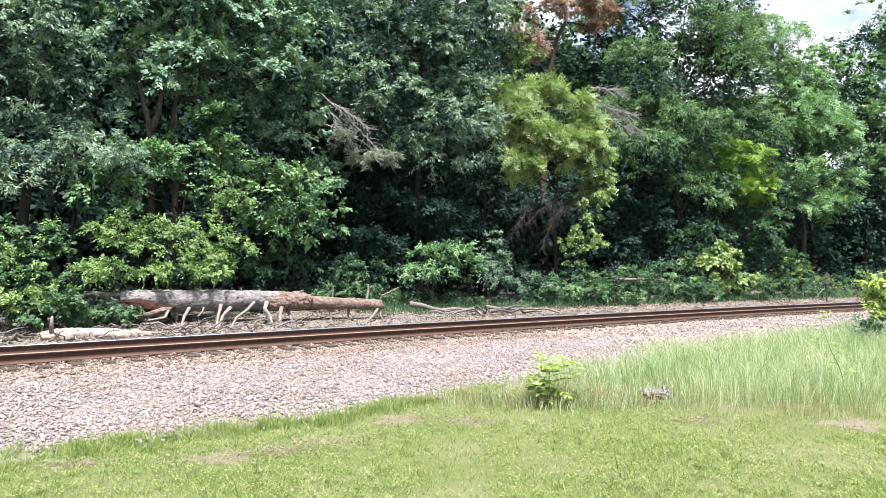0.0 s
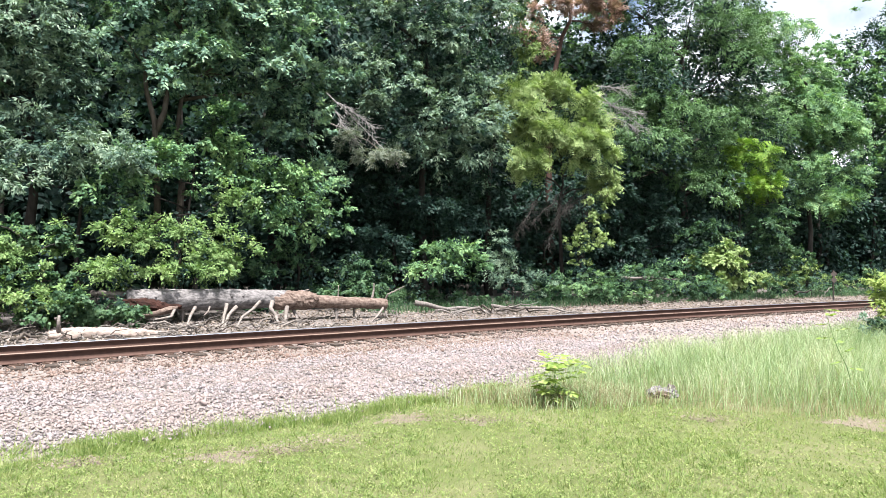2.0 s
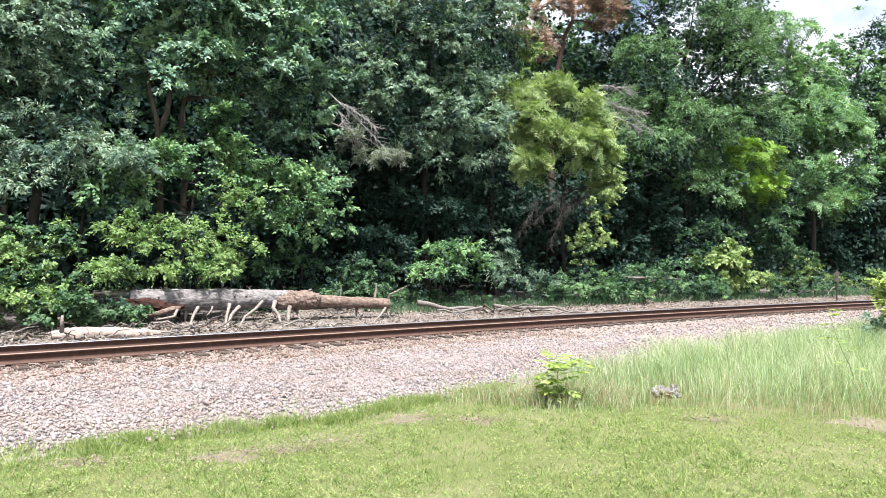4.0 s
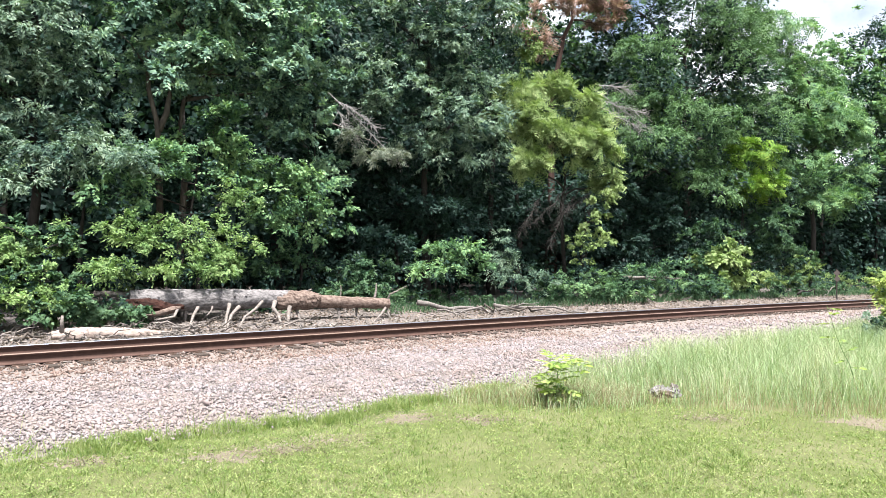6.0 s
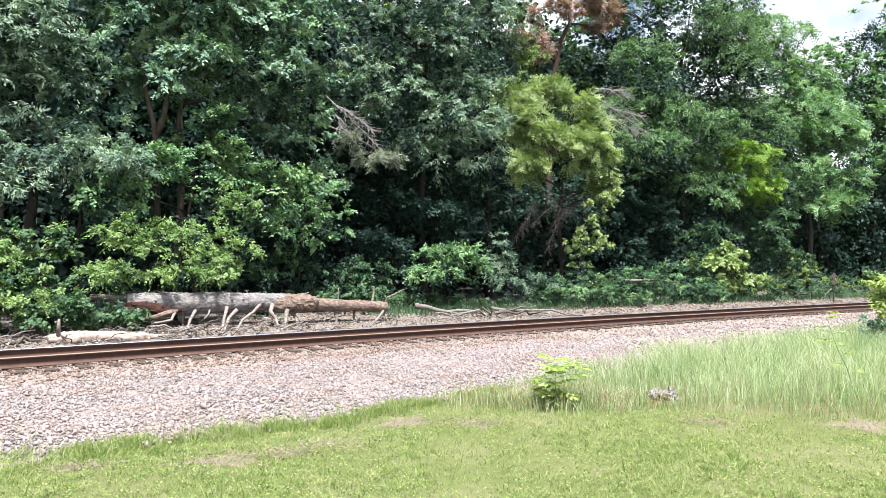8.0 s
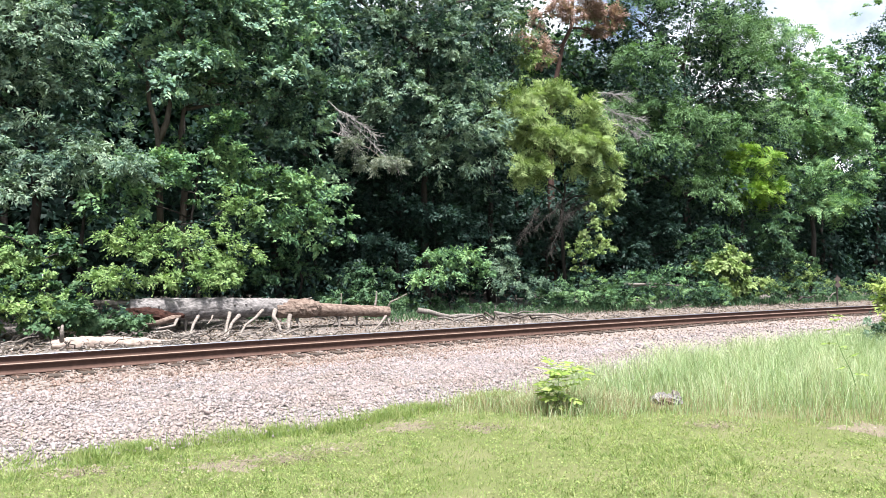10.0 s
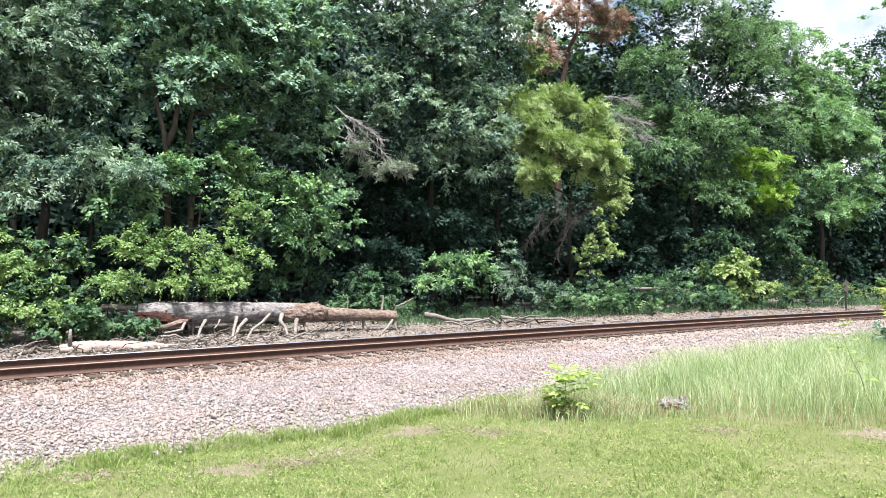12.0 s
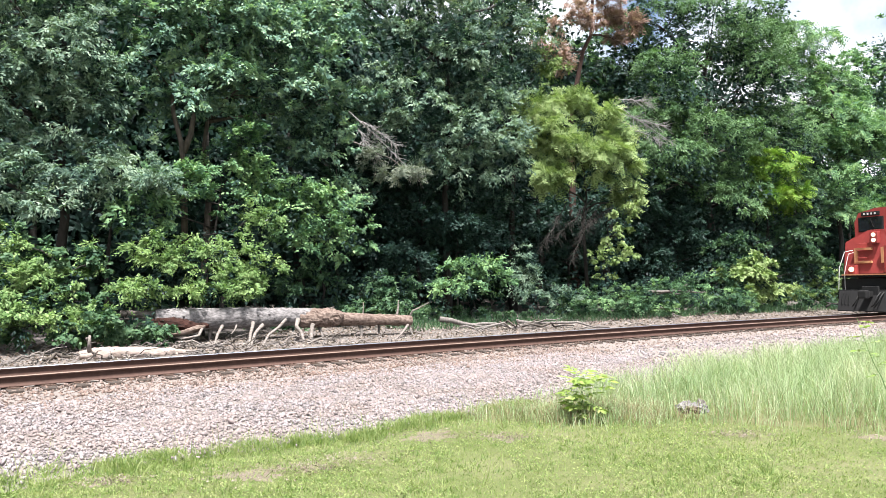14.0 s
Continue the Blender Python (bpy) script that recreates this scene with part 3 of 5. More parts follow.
    T("bush", "filler shrub under the tall trees, leaves darkened as shade", "bush", (-0.6, 28.8, 0.3), lob, [(sprays(lob, 43, 11, 26, 0.36, 0.13, 0.5, 0.6), "leaf_dark")], 43, 0.05)
    # filler added to cover the pine's foot, its near-black leaves standing for shade
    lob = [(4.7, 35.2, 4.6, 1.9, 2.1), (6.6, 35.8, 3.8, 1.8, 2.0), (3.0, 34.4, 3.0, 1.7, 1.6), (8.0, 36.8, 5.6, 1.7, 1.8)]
    T("tree", "filler tree under the pine, leaves coloured dark for shade", "tree", (5.0, 36.4, 0.3), lob, [(sprays(lob, 44, 8, 26, 0.42, 0.17, 0.5, 0.6), "leaf_dark")], 44, 0.1)
    lob = [(*track(q, 7.5 + 0.5 * math.sin(2.2 * q))[:2], 0.5 + 0.12 * math.sin(1.7 * q), 1.5, 0.42) for q in range(9, 44, 3)]
    T("ivy_bank", "low ivy and weeds along the foot of the wood", "weeds", lob[5][:2], lob, [(sprays(lob, 45, 9, 22, 0.24, 0.11, 0.6, 0.4), "leaf_ivy")], 45, 0.02, limbs=False)
    lob = [(2.1, 34.0, 14.6, 1.9, 1.5), (0.5, 33.4, 16.4, 2.2, 1.6), (3.6, 34.6, 12.6, 1.2, 1.3), (-1.2, 33.2, 14.9, 1.6, 1.5), (3.4, 35.0, 16.6, 1.5, 1.3)]
    T("ash_tree", "tall tree with sunlit yellow-green upper crown", "tree", (2.0, 34.4, 0.3), lob, [(sprays(lob, 29, 8, 26, 0.42, 0.16, 0.45, 0.6), "leaf_yellow")], 29, 0.18)
    lob = [(9.4, 44.5, 12.6, 2.4, 2.2), (11.0, 46.0, 16.5, 2.2, 2.2), (7.0, 45.0, 10.6, 2.6, 1.8), (8.6, 47.5, 15.0, 1.6, 2.0), (5.4, 46.0, 17.4, 2.4, 2.4), (4.6, 46.0, 13.6, 2.2, 2.0)]
    T("tree", "dark green tree behind the dying pine", "tree", (9.0, 46.0, 0.3), lob, [(sprays(lob, 30, 6, 26, 0.45, 0.2, 0.5, 0.6), "leaf_willow")], 30, 0.18)
    lob = [(14.66, 43.45, 16.54, 4.56, 3.86), (11.22, 40.03, 12.08, 3.23, 2.91), (16.85, 43.65, 13.40, 3.88, 3.88), (12.78, 39.86, 9.11, 3.54, 2.58), (18.07, 43.23, 10.46, 2.79, 2.44), (10.21, 37.56, 7.76, 2.12, 2.12), (14.73, 39.94, 6.54, 2.90, 1.94), (11.21, 42.42, 17.57, 2.40, 3.08), (18.96, 46.13, 18.23, 2.23, 3.72), (18.18, 45.65, 14.68, 2.21, 2.21), (21.77, 46.66, 10.03, 1.88, 1.88)]
    T("willow_tree", "large dusky green tree with fine narrow leaves", "tree", (14.06, 41.88, -0.01), lob, [(sprays(lob, 21, 8.2, 40, 0.55, 0.18, 0.34, 0.8, split=7, up=1.1, thick=0.14), "leaf_willow")], 21, 0.28)
    # shade below the willow is coloured into these leaves
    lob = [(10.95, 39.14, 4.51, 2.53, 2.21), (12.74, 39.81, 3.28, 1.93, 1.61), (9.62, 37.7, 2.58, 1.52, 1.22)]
    T("tree", "shrubby tree at the wood's edge, shade put into its dark leaf colour", "tree", (11.32, 39.39, 0.09), lob, [(sprays(lob, 22, 9, 26, 0.38, 0.14, 0.55, 0.6), "leaf_dark")], 22, 0.1)
    lob = [(16.75, 39.33, 7.75, 1.21, 1.11), (17.77, 39.86, 6.38, 1.16, 0.71), (16.15, 39.07, 6.60, 0.9, 0.9)]
    T("sumac_tree", "vivid yellow-green young tree with large leaves", "tree", (16.64, 39.97, 0.08), lob, [(pinnate(lob, 23, 5.5, 0.45, 5, 0.17, 0.45, 0.4), "leaf_vivid")], 23, 0.1)
    lob = [(17.59, 39.86, 3.96, 1.77, 1.93), (14.31, 37.99, 3.53, 1.69, 1.53), (18.32, 40.09, 2.03, 1.29, 1.29), (19.52, 41.54, 5.74, 1.01, 2.01), (12.93, 36.73, 1.98, 1.19, 1.19)]
    T("vine_column", "mid-green vines draped over small trees", "vine", (16.38, 39.33, 0.24), lob, [(sprays(lob, 24, 11, 24, 0.34, 0.125, 0.7, 0.7, 0.5), "leaf_ivy")], 24, 0.1)
    lob = [(14.0, 36.3, 1.5, 1.25, 1.1), (14.4, 36.6, 2.5, 0.9, 0.8)]
    T("mulberry_bush", "bright green bush with large leaves", "bush", (14.16, 36.70, 0.45), lob, [(sprays(lob, 25, 13, 18, 0.36, 0.24, 0.55, 0.7), "leaf_yellow")], 25, 0.05)
    lob = [(26.17, 49.23, 10.90, 2.39, 1.99), (28.05, 49.73, 11.41, 1.81, 1.61), (23.88, 47.91, 7.53, 2.13, 2.13), (27.28, 49.86, 7.37, 2.21, 1.81), (23.65, 48.93, 13.63, 1.98, 2.37), (23.79, 50.17, 17.84, 1.94, 3.04), (25.60, 51.21, 15.45, 1.86, 2.89), (27.35, 52.20, 14.01, 2.11, 2.53)]
    T("walnut_tree", "walnut tree with drooping feathery light green leaves", "tree", (24.89, 48.49, -0.01), lob, [(pinnate(lob, 26, 4.4, 0.75, 5, 0.25, 0.42, 0.6), "leaf_mid"), (sprays(lob, 126, 3.0, 22, 0.5, 0.2, 0.4, 0.6), "leaf_mid")], 26, 0.2)
    # last two lobes are canopy added to cast shade on the tree behind
    lob = [(36.72, 60.60, 19.99, 3.91, 3.91), (33.61, 57.87, 14.89, 3.27, 3.27), (32.54, 58.44, 17.41, 1.89, 2.83), (38.47, 60.36, 14.49, 3.41, 3.90), (42.99, 64.78, 23.93, 4.19, 3.66), (32.93, 55.25, 9.79, 3.57, 2.01), (37.09, 56.86, 8.20, 3.21, 1.84), (42.03, 62.11, 9.31, 4.01, 4.01), (39.5, 64.5, 13.5, 4.2, 3.0), (45.5, 67.5, 13.0, 4.5, 3.2)]
    T("maple_tree", "tall sunlit maple at the wood's corner", "tree", (37.08, 60.78, -0.22), lob, [(sprays(lob, 27, 3.8, 26, 0.55, 0.27, 0.55, 0.5), "leaf_mid")], 27, 0.25)
    # stands in the dark hollow; much of that shade is its leaf colour
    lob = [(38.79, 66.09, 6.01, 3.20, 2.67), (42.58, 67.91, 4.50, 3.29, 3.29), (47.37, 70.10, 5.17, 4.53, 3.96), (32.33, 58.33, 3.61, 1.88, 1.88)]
    T("tree", "tree behind the signpost, leaves coloured near-black as shade", "tree", (40.96, 67.14, -0.15), lob, [(sprays(lob, 28, 3.6, 24, 0.5, 0.2, 0.6, 0.6), "leaf_dark")], 28, 0.14)
    # shrubs along the edge
    lob = [(-7.65, 20.83, 2.97, 1.01, 0.67), (-8.36, 20.12, 2.43, 0.98, 0.57), (-6.94, 21.27, 2.31, 0.94, 0.77), (-7.43, 20.74, 1.71, 1.34, 0.59), (-9.08, 19.28, 1.62, 0.86, 0.47), (-9.38, 19.68, 2.89, 0.51, 0.57), (-6.84, 21.98, 3.94, 0.62, 0.46)]
    T("elm_bush", "yellowish-green elm bush overhanging the fallen log", "bush", (-8.08, 20.74, 0.28), lob, [(sprays(lob, 31, 30, 26, 0.3, 0.095, 0.5, 0.4), "leaf_elm")], 31, 0.05)
    lob = [(-10.89, 17.65, 2.04, 0.78, 0.71), (-10.09, 17.54, 0.77, 0.71, 0.57), (-10.54, 16.90, 0.94, 0.82, 0.68), (-10.31, 18.65, 2.37, 0.30, 0.45), (-11.61, 17.05, 1.75, 0.83, 0.76), (-11.16, 16.52, 0.75, 0.80, 0.60), (-12.18, 17.62, 2.89, 0.85, 0.71)]
    T("bush", "bright yellow-green bush beside the track", "bush", (-10.56, 17.41, 0.29), lob, [(sprays(lob, 32, 26, 26, 0.26, 0.10, 0.5, 0.5), "leaf_elm"), (sprays(lob, 33, 1.2, 24, 0.26, 0.12, 0.7, 0.5), "leaf_ivy")], 32, 0.05)
    lob = [(-9.80, 18.30, 1.18, 0.47, 0.67), (-8.97, 18.46, 0.55, 0.75, 0.33), (-8.44, 18.77, 0.41, 0.45, 0.27), (-9.50, 17.77, 0.48, 0.57, 0.32)]
    T("ivy_mound", "mound of glossy green ivy over the fallen log", "vine", (-9.27, 18.47, 0.21), lob, [(sprays(lob, 34, 18, 22, 0.2, 0.10, 0.85, 0.6, 0.6), "leaf_ivy")], 34, 0.03)
    lob = [(-0.09, 26.95, 2.05, 1.20, 0.7), (-0.71, 26.23, 1.54, 0.95, 0.64), (0.69, 27.41, 1.65, 0.89, 0.89)]
    T("bush", "mid-green bush at the wood's edge", "bush", (-0.08, 27.09, 0.33), lob, [(sprays(lob, 35, 18, 24, 0.3, 0.12, 0.5, 0.6), "leaf_mid")], 35, 0.04)
    lob = [(-5.29, 24.86, 1.83, 1.21, 0.9), (-3.85, 25.97, 1.62, 1.26, 0.84), (-2.47, 26.9, 1.41, 1.08, 0.76), (-6.44, 23.95, 1.42, 0.96, 0.58), (-4.49, 24.94, 0.82, 1.81, 0.36), (-2.22, 26.56, 0.67, 1.28, 0.34)]
    T("bush", "dark green undergrowth behind the log", "bush", (-4.25, 25.94, 0.21), lob, [(sprays(lob, 36, 10, 24, 0.3, 0.12, 0.5, 0.6), "leaf_ivy")], 36, 0.04)
    lob = [(2.45, 28.58, 1.65, 1.04, 1.15), (3.67, 29.10, 1.19, 0.94, 0.94), (1.98, 28.49, 2.34, 0.81, 0.81)]
    T("bush", "dusky blue-green bush with dry brown tips", "bush", (2.71, 28.90, 0.14), lob, [(sprays(lob, 37, 13, 24, 0.26, 0.09, 0.4, 0.6), "leaf_grey")], 37, 0.04)
    lob = [(5.28, 30.26, 1.18, 1.47, 0.54), (6.92, 31.06, 1.04, 1.00, 0.65), (9.90, 33.48, 1.27, 1.62, 0.70), (11.84, 34.44, 0.71, 1.67, 0.45), (8.10, 31.76, 0.65, 1.54, 0.36), (8.6, 32.9, 1.3, 1.5, 0.7), (10.9, 34.2, 1.5, 1.3, 0.8), (13.2, 35.4, 0.8, 1.4, 0.5), (4.3, 29.3, 0.8, 1.2, 0.45)]
    T("weed_bank", "bank of pale green weeds and vines", "weeds", (7.98, 32.28, 0.11), lob, [(sprays(lob, 38, 9, 22, 0.24, 0.10, 0.45, 0.5), "leaf_ivy"), (sprays(lob, 39, 4, 16, 0.24, 0.11, 0.35, 0.3), "leaf_mid")], 38, 0.02, limbs=False)
    lob = [(16.27, 37.59, 0.94, 1.82, 0.49), (19.98, 40.18, 1.06, 1.62, 0.71), (20.64, 40.82, 1.88, 0.86, 0.86), (24.94, 45.05, 0.82, 1.82, 0.58), (29.94, 49.07, 0.95, 2.38, 0.87)]
    T("weed_bank", "low bright green weeds along the verge", "weeds", (19.04, 39.59, 0.18), lob, [(sprays(lob, 40, 7, 22, 0.3, 0.13, 0.4, 0.4), "leaf_yellow"), (sprays(lob, 41, 4, 16, 0.3, 0.14, 0.5, 0.4), "leaf_ivy")], 40, 0.02, limbs=False)


def far_woods():
    """The wood behind the first row: one mass of near-black leaves, shade in their colour, with trunks."""
    rng = np.random.default_rng(77)
    ob = thing("woods", "wood behind the edge trees, leaves coloured near-black for shade", "woods", kind="stuff")

    def mass(rows, dens, leaf, seed):
        lobes = []
        for s in np.arange(-26, 74, 3.2):
            for off, zs in rows:
                for z in zs:
                    if (z > 9.8 and s > 60) or (z > 13 and s > 46):
                        continue
                    x, y, _ = track(s + rng.uniform(-1, 1), off + rng.uniform(-1, 1))
                    lobes.append((x, y, z + 0.5 + rng.uniform(-0.8, 0.8), rng.uniform(2.0, 2.7), rng.uniform(1.6, 2.3)))
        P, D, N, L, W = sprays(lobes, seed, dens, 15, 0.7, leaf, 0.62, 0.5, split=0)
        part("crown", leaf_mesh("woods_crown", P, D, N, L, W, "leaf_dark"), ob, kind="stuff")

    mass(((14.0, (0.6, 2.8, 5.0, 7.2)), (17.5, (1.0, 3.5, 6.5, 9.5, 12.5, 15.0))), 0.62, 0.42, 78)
    # outsized back leaves, mostly unseen, added to close off sky light from behind
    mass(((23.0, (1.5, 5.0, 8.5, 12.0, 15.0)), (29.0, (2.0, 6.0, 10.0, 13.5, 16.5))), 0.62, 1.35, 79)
    r2 = random.Random(4)
    bm = bmesh.new()
    for s in range(-22, 74, 3):
        x, y, _ = track(s + r2.uniform(-1, 1), r2.uniform(12, 18))
        z = float(ground_z(x, y))
        tube(bm, wander((x, y, z - 0.2), (x + r2.uniform(-0.8, 0.8), y, z + 8), 5, 0.2, r2), [0.2, 0.17, 0.15, 0.12, 0.09, 0.05], 8)
    part("trunks", bm_mesh("woods_trunks", bm, "bark", True), ob, kind="stuff")


trees()
far_woods()

# ---- brown dead pine, dead branches ----


def twig_spray(bm, a, b, rng, r0=0.03, side=9, reach=0.5):
    """A dead branch with fine side twigs."""
    pts = wander(a, b, 6, 0.08, rng, -0.05)
    tube(bm, pts, [r0 * (1 - 0.13 * i) for i in range(7)], 5)
    for k in range(side):
        t = rng.uniform(0.15, 1)
        i = min(5, int(t * 6))
        p = pts[i].lerp(pts[i + 1], t * 6 - i)
        d = (pts[-1] - pts[0]).normalized() + Vector((rng.uniform(-1, 1), rng.uniform(-1, 1), rng.uniform(-0.9, 0.6)))
        e = p + d.normalized() * reach * rng.uniform(0.4, 1.1)
        tube(bm, wander(p, e, 3, 0.05, rng), [r0 * 0.32, r0 * 0.26, r0 * 0.2, 0.003], 4)


def pine():
    rng = random.Random(61)
    foot = Vector((5.66, 38.71, -0.07))
    foot.z = float(ground_z(foot.x, foot.y))
    ob = thing("pine_tree", "dying pine with red-brown needles and bare reddish trunk", "tree", at=foot)
    pts = [Vector(p) - foot for p in ((5.55, 38.63, 5.71), (5.55, 38.62, 11.06), (6.00, 38.94, 13.05), (6.36, 39.18, 14.73), (6.90, 39.55, 15.83), (7.08, 39.67, 18.17), (7.27, 39.80, 20.19))]
    bm = bmesh.new()
    tube(bm, [Vector((0, 0, -0.2))] + pts, [0.28, 0.2, 0.16, 0.14, 0.12, 0.1, 0.08, 0.05], 10, True, 0.05, rng)
    part("trunk", bm_mesh("trunk", bm, "pine_bark", True), ob)
    ends = [((4.45, 37.87, 14.13, 1.04, 0.80), 3), ((8.59, 40.69, 17.08, 1.31, 0.72), 5), ((5.64, 38.69, 16.63, 1.37, 0.75), 5), ((7.64, 40.05, 18.32, 1.49, 0.84), 6), ((8.78, 40.82, 15.96, 0.73, 0.40), 4), ((6.35, 39.18, 19.25, 1.58, 0.95), 6)]
    for e, i in ends:
        bm = bmesh.new()
        twig_spray(bm, pts[min(i, 6)], Vector(e[:3]) - foot, rng, 0.07, 14, 0.9)
        part("branch", bm_mesh("branch", bm, "pine_bark", True), ob, kind="stuff")
    lob = [e for e, _ in ends]
    P, D, N, L, W = sprays(lob, 62, 22, 44, 0.4, 0.24, 0.2, 0.3)
    part("crown", leaf_mesh("crown", P - np.array(foot), D, N, L, W, "needle_brown"), ob, "brown dead needles", kind="stuff")


def dead_branches():
    rng = random.Random(63)
    for label, runs, mat, reach in (
        ("grey dead branch hanging from the trees", (((6.92, 34.11, 10.53), (10.40, 35.88, 8.66)), ((7.08, 34.22, 10.00), (9.79, 35.47, 9.59)), ((7.35, 34.16, 9.57), (9.61, 35.35, 8.70)), ((7.22, 34.19, 10.69), (8.92, 34.88, 10.60))), "dead_twig", 0.8),
        ("grey dead branch drooping between the crowns", (((-4.41, 24.92, 8.01), (-2.00, 26.01, 5.75)), ((-4.28, 25.02, 7.52), (-3.38, 25.21, 6.33)), ((-4.19, 25.09, 7.74), (-2.80, 25.52, 6.92))), "dead_twig", 0.6),
        ("tangle of bare dead twigs under the crown", (((5.40, 30.96, 5.42), (3.42, 29.04, 3.54)), ((5.12, 30.76, 5.02), (4.21, 29.61, 2.62)), ((5.69, 31.16, 5.19), (4.59, 29.77, 3.59)), ((4.03, 30.10, 5.07), (2.81, 28.72, 3.05)), ((6.28, 31.58, 5.12), (5.00, 30.06, 4.21))), "bark", 0.6),
    ):
        a = Vector(runs[0][0])
        ob = thing("dead_branch", label, "branch", at=a)
        for p, q in runs:
            bm = bmesh.new()
            twig_spray(bm, Vector(p) - a, Vector(q) - a, rng, 0.026, 80, reach)
            part("bough", bm_mesh("bough", bm, mat), ob, kind="stuff")
    lob = [(-2.79, 25.53, 5.67, 0.93, 0.29), (-2.00, 26.01, 5.96, 0.59, 0.25), (-3.57, 25.18, 6.12, 0.51, 0.51)]
    ob = thing("dry_bough", "drooping bough of dry grey-green needles", "branch", at=lob[0][:3])
    P, D, N, L, W = sprays(lob, 64, 16, 40, 0.26, 0.16, 0.16, 0.5)
    part("needles", leaf_mesh("needles", P - np.array(lob[0][:3]), D, N, L, W, "needle_grey"), ob, kind="stuff")
    bm = bmesh.new()
    twig_spray(bm, Vector((-4.23, 24.80, 6.86)) - Vector(lob[0][:3]), Vector((-1.80, 26.16, 5.77)) - Vector(lob[0][:3]), rng, 0.03, 14, 0.5)
    part("stem", bm_mesh("stem", bm, "stick"), ob, kind="stuff")


pine()
dead_branches()

# ---- the fallen log and the dead wood on the verge ----


def rugged(bm, amount, scale, stretch=(0.35, 0.35, 1.0)):
    """Roughens a surface along its normals: furrows and knots."""
    bm.normal_update()
    moves = []
    for v in bm.verts:
        q = Vector((v.co.x * stretch[0], v.co.y * stretch[1], v.co.z * stretch[2])) * scale
        moves.append((v, v.normal * amount * (noise.noise(q) + 0.6 * noise.noise(q * 2.7) + 0.35 * noise.noise(q * 6.1))))
    for v, d in moves:
        v.co += d


def smooth_path(pts, radii, n):
    """A finer line of points and radii through the given ones."""
    k = len(pts) - 1
    P, R = [], []
    for i in range(n + 1):
        t = i / n * k
        j = min(k - 1, int(t))
        f = t - j
        f = f * f * (3 - 2 * f) * 0.35 + f * 0.65
        P.append(pts[j].lerp(pts[j + 1], f))
        R.append(radii[j] * (1 - f) + radii[j + 1] * f)
    return P, R



def log():
    rng = random.Random(71)
    o = Vector((-6.30, 20.37, 0.78))
    ob = thing("fallen_log", "long weathered grey fallen tree trunk propped on its broken branches", "log", at=o)

    def rel(*pts):
        return [Vector(p) - o for p in pts]

    body = rel((-8.81, 19.11, 0.85), (-8.27, 19.42, 0.81), (-7.70, 19.76, 0.78), (-7.01, 20.06, 0.79), (-6.30, 20.37, 0.78), (-5.59, 20.81, 0.78), (-5.00, 21.15, 0.77), (-4.54, 21.38, 0.72))
    bm = bmesh.new()
    R = [0.24, 0.29, 0.31, 0.31, 0.29, 0.27, 0.26, 0.26]
    fine, rad = smooth_path(body, R, 150)
    tube(bm, fine, rad, 40, True, 0.012, rng)
    rugged(bm, 0.02, 9)
    for k in range(16):
        i = rng.randrange(3, len(fine) - 2)
        d = Vector((rng.uniform(-0.4, 0.4), -rng.uniform(0.3, 1), rng.uniform(-0.4, 1))).normalized()
        bmesh.ops.create_icosphere(bm, subdivisions=1, radius=rng.uniform(0.02, 0.045), matrix=Matrix.Translation(fine[i] + d * rad[i]))
    part("trunk", bm_mesh("trunk", bm, "log", True), ob)
    # rotten cavity under the butt end
    bm = bmesh.new()
    tube(bm, *smooth_path(rel((-8.83, 19.0, 0.72), (-8.35, 18.96, 0.66), (-7.92, 19.18, 0.60), (-7.45, 19.50, 0.62)), [0.13, 0.2, 0.19, 0.06], 34), 22, True, 0.05, rng)
    rugged(bm, 0.06, 5)
    part("rotten_heartwood", bm_mesh("rotten_heartwood", bm, "rot"), ob, "rotten red-brown heartwood")
    bm = bmesh.new()
    tube(bm, rel((-8.32, 18.73, 0.42), (-7.94, 18.91, 0.44), (-7.62, 19.17, 0.55), (-7.50, 19.34, 0.61)), [0.05, 0.07, 0.09, 0.05], 8, True, 0.3, rng)
    part("bark_flap", bm_mesh("bark_flap", bm, "log_red"), ob, "split slab of red-brown bark")
    # broken collar and thinner top
    bm = bmesh.new()
    tube(bm, *smooth_path(rel((-5.22, 20.91, 0.69), (-4.83, 21.13, 0.71), (-4.46, 21.36, 0.72), (-4.22, 21.49, 0.75), (-4.05, 21.57, 0.79)), [0.2, 0.28, 0.29, 0.26, 0.14], 40), 26, True, 0.03, rng)
    rugged(bm, 0.05, 6)
    part("broken_collar", bm_mesh("broken_collar", bm, "log_red"), ob, "peeling red-brown broken collar")
    bm = bmesh.new()
    tube(bm, wander(*rel((-4.32, 21.56, 0.68), (-2.02, 22.85, 0.54)), 12, 0.02, rng), [0.2, 0.2, 0.2, 0.195, 0.19, 0.19, 0.185, 0.18, 0.18, 0.18, 0.175, 0.17, 0.165], 22, True, 0.03, rng)
    bmesh.ops.subdivide_edges(bm, edges=[e for e in bm.edges if e.calc_length() > 0.12], cuts=5, use_grid_fill=True)
    rugged(bm, 0.018, 9)
    part("upper_trunk", bm_mesh("upper_trunk", bm, "log_red", True), ob, "thinner upper trunk with half-peeled bark")
    bm = bmesh.new()
    tube(bm, rel((-9.78, 19.09, 0.99), (-9.47, 19.21, 0.98), (-8.86, 19.33, 0.93)), [0.08, 0.085, 0.09], 10, True, 0.04, rng)
    part("snapped_root", bm_mesh("snapped_root", bm, "log_bare", True), ob, "sawn pale stub")
